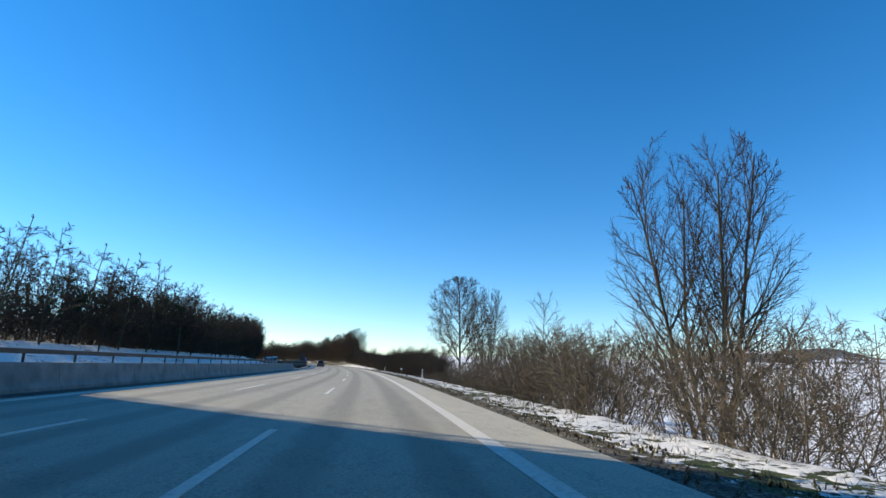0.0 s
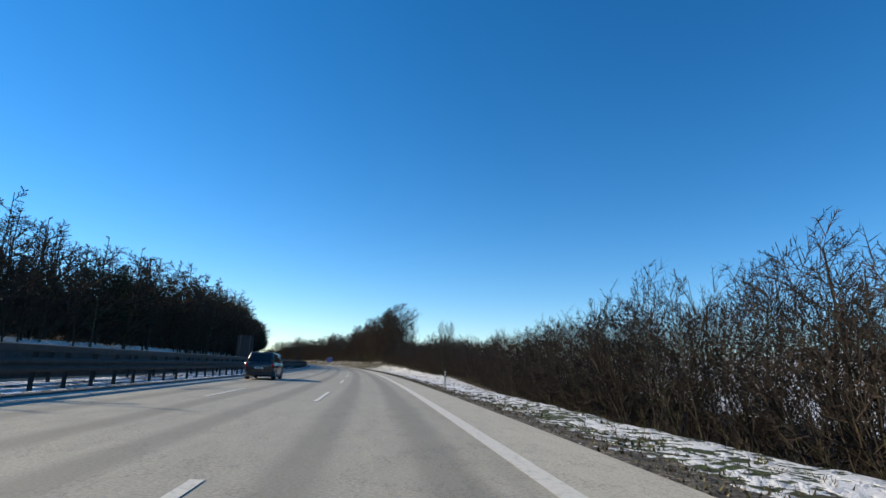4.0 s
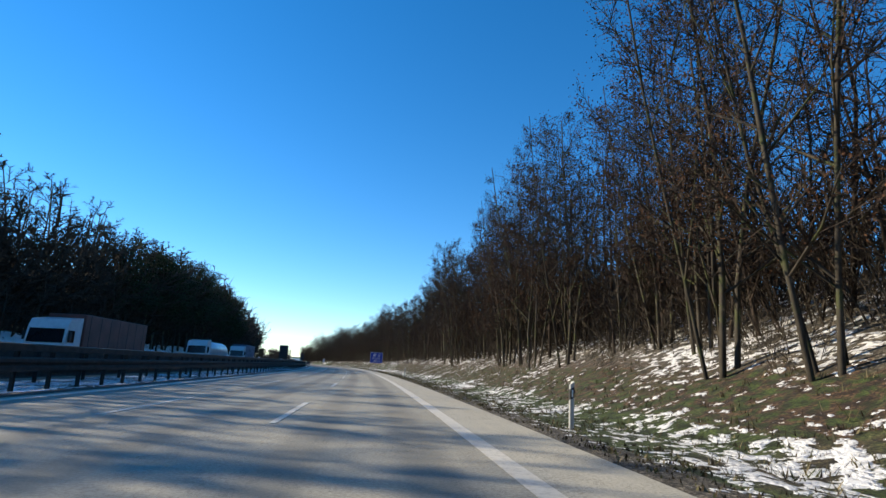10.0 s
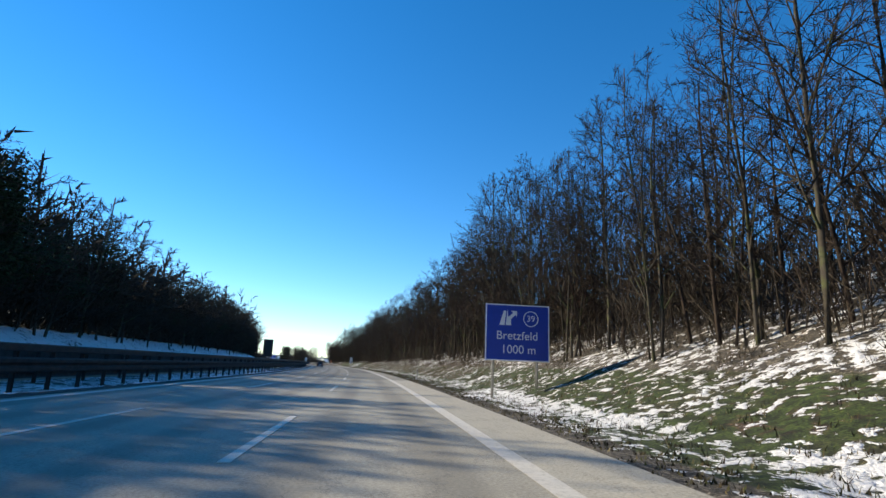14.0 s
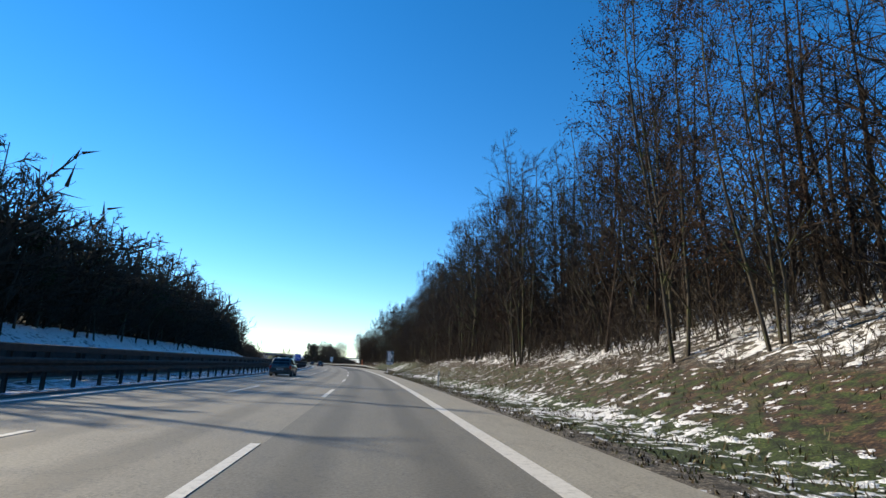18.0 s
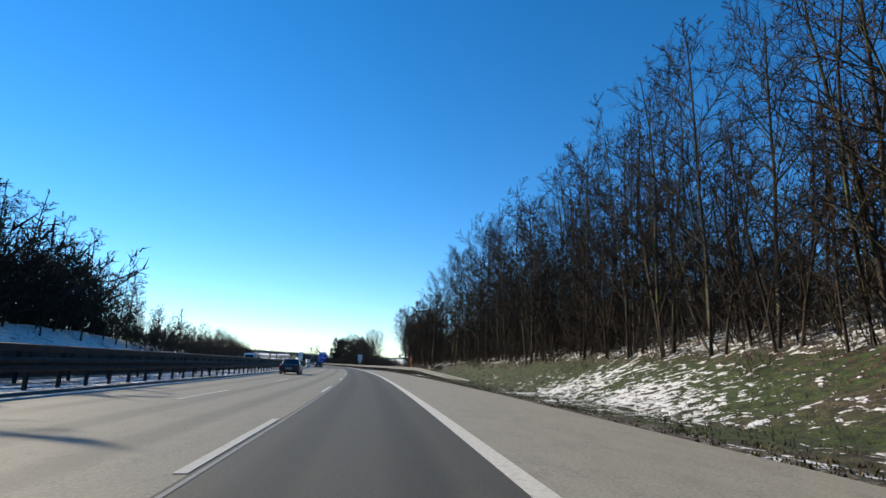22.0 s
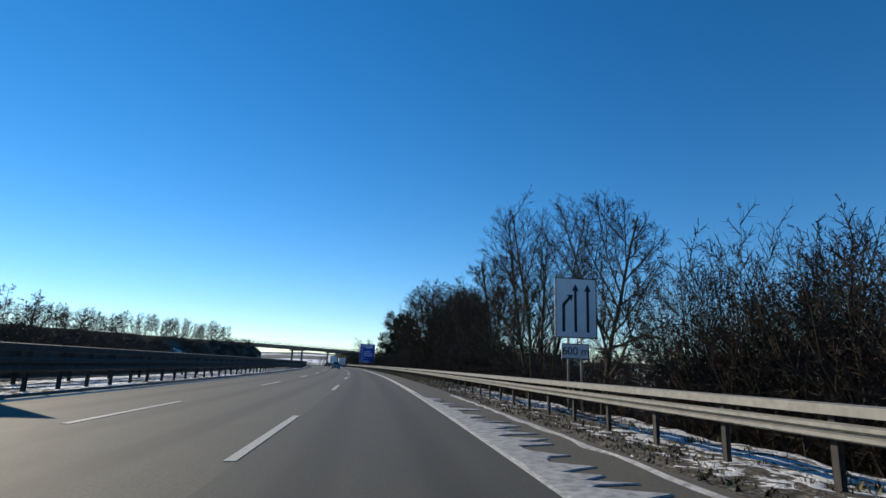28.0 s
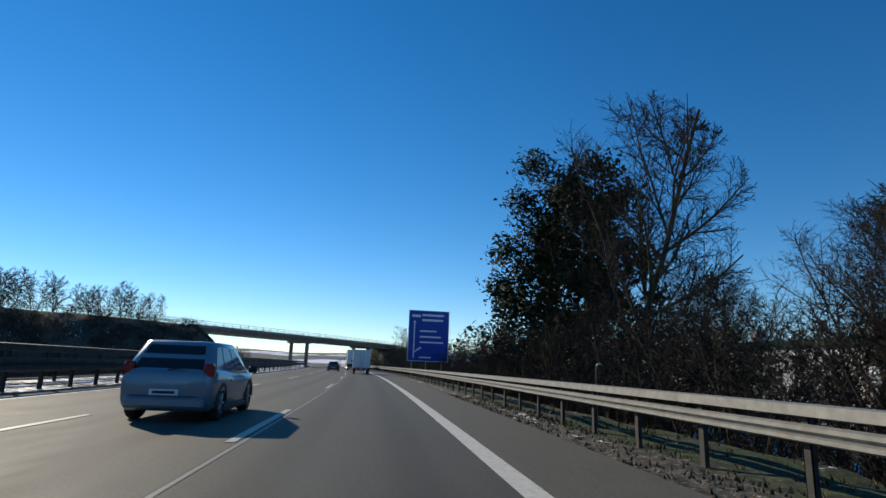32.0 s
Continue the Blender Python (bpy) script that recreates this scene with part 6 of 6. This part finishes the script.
def box_van(s, d):
    ob = tagged(new("box_van"), "white box van with closed rear doors in the slow lane", "van")
    part("box", Shape().box(-1.05, 1.05, 0, 4.2, 0.78, 2.95, 0.04), M_BOX, ob)
    for side in (-1, 1):
        door = part("rear_door", Shape().box(0.012 if side > 0 else -1.0, 1.0 if side > 0 else -0.012, -0.035, -0.002, 0.85, 2.88, 0.012), M_BOX, ob)
        part("door_bar", Shape().tube([(side * 0.16, -0.05, 0.86), (side * 0.16, -0.05, 2.86)], 0.016, 8), M_STEEL, door, smooth=True)
        for z in (1.05, 1.85, 2.65):
            part("hinge", Shape().box(side * 1.0 - 0.05, side * 1.0 + 0.05, -0.05, -0.03, z, z + 0.06), M_STEEL, door)
        part("tail_lamp", Shape().box(side * 0.88 - 0.14, side * 0.88 + 0.14, -0.03, 0.03, 0.60, 0.72, 0.02), M_RED, ob, "red tail lamp")
        wheel(ob, side * 0.86, 0.95, 0.34, 0.24)
        wheel(ob, side * 0.84, 4.9, 0.34, 0.22)
        part("mud_flap", Shape().box(side * 0.86 - 0.14, side * 0.86 + 0.14, 0.48, 0.50, 0.18, 0.62), M_TRIM, ob)
        part("mirror", Shape().box(side * 1.16 - 0.1, side * 1.16 + 0.1, 5.0, 5.12, 1.4, 1.75, 0.04), M_TRIM, ob)
    part("chassis", Shape().box(-0.45, 0.45, 0.05, 5.2, 0.42, 0.74, 0.03), M_TRIM, ob)
    part("under_run_bar", Shape().box(-0.9, 0.9, 0.02, 0.12, 0.42, 0.54, 0.02), M_TRIM, ob)
    cab = Shape()
    prof = [(4.25, 0.42), (5.75, 0.42), (5.95, 0.62), (5.9, 1.1), (5.35, 1.28), (4.85, 2.15), (4.25, 2.22)]
    cab.loft([[(x, y, z) for y, z in prof] for x in (-0.98, 0.98)])
    part("cab", cab, M_WHITECAR, ob)
    part("number_plate", Shape().box(-0.26, 0.26, -0.02, 0.015, 0.56, 0.67, 0.006), M_WHITE, ob)
    return place(ob, s, d)


box_van(968.5, 0.05)


def truck(label, s, d, load, mat, turn=180.0, group="trucks on the opposite carriageway"):
    """A tractor with a semitrailer, nose at y = length; it faces the other way."""
    ob = tagged(new("truck"), label, "truck", group)
    cab = Shape()
    prof = [(12.2, 0.5), (14.3, 0.5), (14.42, 0.8), (14.40, 1.9), (14.22, 2.9), (13.9, 3.45), (12.2, 3.65)]
    cab.loft([[(x * k, y, z) for y, z in prof] for x, k in ((-1.25, 0.97), (-1.2, 1.03), (1.2, 1.03), (1.25, 0.97))])
    part("cab", cab, M_WHITECAR, ob)
    tri_prism([(-1.12, 14.40, 1.85), (1.12, 14.40, 1.85), (1.08, 14.245, 2.78), (-1.08, 14.245, 2.78)], (0, 1, 0), M_GLASS, ob, "windscreen", thick=0.02)
    for side in (-1, 1):
        part("side_window", Shape().box(side * 1.245 - 0.012, side * 1.245 + 0.012, 13.2, 14.05, 1.9, 2.7, 0.01), M_GLASS, ob)
        part("headlamp", Shape().box(side * 0.95 - 0.2, side * 0.95 + 0.2, 14.36, 14.46, 0.75, 0.95, 0.03), M_WHITE, ob)
        part("mirror", Shape().box(side * 1.42 - 0.1, side * 1.42 + 0.1, 14.1, 14.22, 2.0, 2.6, 0.04), M_TRIM, ob)
        for y in (1.6, 2.9, 4.2, 10.9, 13.4):
            wheel(ob, side * 1.05, y, 0.5, 0.32)
        part("side_guard", Shape().box(side * 1.2 - 0.03, side * 1.2 + 0.03, 5.0, 9.8, 0.5, 0.95, 0.02), M_STEEL, ob)
    part("grille", Shape().box(-0.9, 0.9, 14.38, 14.45, 0.95, 1.55, 0.03), M_TRIM, ob)
    part("bumper", Shape().box(-1.22, 1.22, 14.3, 14.5, 0.35, 0.72, 0.06), M_WHITECAR, ob)
    part("chassis", Shape().box(-0.5, 0.5, 0.3, 13.0, 0.75, 1.05, 0.03), M_TRIM, ob)
    if load == "tank":
        n = 20
        rows = []
        for y, k in ((0.0, 0.35), (0.12, 0.8), (0.45, 1.0), (11.4, 1.0), (11.75, 0.8), (11.88, 0.35)):
            rows.append([(1.22 * k * math.cos(6.2832 * j / n), y, 2.3 + 1.22 * k * math.sin(6.2832 * j / n)) for j in range(n)])
        tank = Shape().loft(rows)
        part("tank", tank, mat, ob, smooth=True)
        part("catwalk", Shape().box(-0.3, 0.3, 0.8, 11.0, 3.5, 3.6, 0.02), M_STEEL_SHADED, ob)
    else:
        part("trailer_box", Shape().box(-1.27, 1.27, 0, 11.9, 1.1, 3.95, 0.05), mat, ob)
        part("trailer_rail", Shape().box(-1.28, 1.28, -0.01, 11.91, 1.08, 1.22, 0.02), M_STEEL_SHADED, ob)
        for k in range(7):
            part("strap", Shape().box(-1.285, 1.285, 0.9 + 1.7 * k, 0.95 + 1.7 * k, 1.2, 3.9), M_TRIM, ob)
    return place(ob, s, d, 0.0, turn)


truck("white truck with a dark tarpaulin trailer behind the median barrier", 336, -21.5, "box", M_TARP_RED)
truck("white tanker truck behind the median barrier", 373, -21.5, "tank", M_TANK)
truck("white truck with a blue-grey tarpaulin trailer behind the median barrier", 402, -21.5, "box", M_TARP)
truck("white box truck far ahead in the slow lane", 1012, 0.0, "box", M_BOX, 0.0, "")
car("car", "dark saloon car far ahead in the middle lane", 986.0, -3.7, M_DARKCAR, 4.6, 1.80, 1.44, SEDAN)


def panel_van(s, d):
    ob = tagged(new("panel_van"), "white high-roofed panel van on the opposite carriageway", "van")
    prof = [(0, 0.45), (5.3, 0.4), (5.55, 0.7), (5.5, 1.15), (5.0, 1.35), (4.3, 2.3), (3.9, 2.55), (0.1, 2.6), (0, 2.4)]
    body = Shape()
    body.loft([[(x * k, y, z) for y, z in prof] for x, k in ((-1.0, 0.93), (-0.98, 1.0), (0.98, 1.0), (1.0, 0.93))])
    part("body", body, M_WHITECAR, ob)
    tri_prism([(-0.85, 4.98, 1.42), (0.85, 4.98, 1.42), (0.8, 4.42, 2.2), (-0.8, 4.42, 2.2)], (0, 1, 0.5), M_GLASS, ob, "windscreen", thick=0.03)
    for side in (-1, 1):
        part("side_window", Shape().box(side * 0.985 - 0.012, side * 0.985 + 0.012, 3.6, 4.5, 1.45, 2.05, 0.01), M_GLASS, ob)
        part("headlamp", Shape().box(side * 0.75 - 0.18, side * 0.75 + 0.18, 5.42, 5.54, 0.85, 1.1, 0.04), M_WHITE, ob)
        for y in (1.0, 4.5):
            wheel(ob, side * 0.86, y, 0.34, 0.22)
    part("bumper", Shape().box(-0.95, 0.95, 5.35, 5.6, 0.4, 0.68, 0.06), M_TRIM, ob)
    return place(ob, s, d, 0.0, 180.0)


panel_van(739, -20.5)

# ---------------------------------------------------------------- dead grass along the verge


def verge_grass():
    """Dead blades and matted litter, thick beside the road, in tufts that poke through the snow."""
    r = np.random.default_rng(12)
    verts, faces = [], []

    def tuft(s, d, count, high, wide):
        p = P(s, d, land(s, d))
        for _k in range(count):
            a = r.uniform(0, 6.283)
            h = high * r.uniform(0.5, 1.3)
            lean = r.uniform(0.3, 1.4) * h
            w = r.uniform(0.008, 0.022) * wide
            x, y = p.x + r.normal(0, 0.07), p.y + r.normal(0, 0.07)
            c, n = math.cos(a), math.sin(a)
            i = len(verts)
            verts.extend([(x - n * w, y + c * w, p.z - 0.02), (x + n * w, y - c * w, p.z - 0.02), (x + c * lean, y + n * lean, p.z + h)])
            faces.append((i, i + 1, i + 2))

    for _ in range(24000):
        s = r.uniform(2, 925)
        tuft(s, road_right(s) + r.uniform(0.12, 1.5), 3, 0.06, 1.6)
    for _ in range(11000):
        s = r.uniform(2, 925)
        d = road_right(s) + 1.2 + abs(r.normal(0, 3.0))
        if d < 12 and not (140 < s < 258 and r.random() < 0.75):
            tuft(s, d, 6, 0.10, 1.0)
    for _ in range(9000):
        s = r.uniform(258, 770)
        d = road_right(s) + 1.6 + r.uniform(0, 7.5)
        tuft(s, d, 5, 0.16, 0.8)
    me = bpy.data.meshes.new("grass")
    me.from_pydata(verts, [], faces)
    m = Mat("dead_grass", 0.95)
    rnd = m.node("ShaderNodeNewGeometry").outputs["Random Per Island"]
    m.color(m.ramp(rnd, [(0.0, (0.022, 0.016, 0.010)), (0.45, (0.085, 0.064, 0.035)), (0.7, (0.055, 0.065, 0.020)), (1.0, (0.26, 0.21, 0.12))]))
    m.b.inputs["Specular IOR Level"].default_value = 0.15
    me.materials.append(m.m)
    tagged(new("grass", me), "tufts of dead grass along the verge", "grass", kind="stuff")


verge_grass()
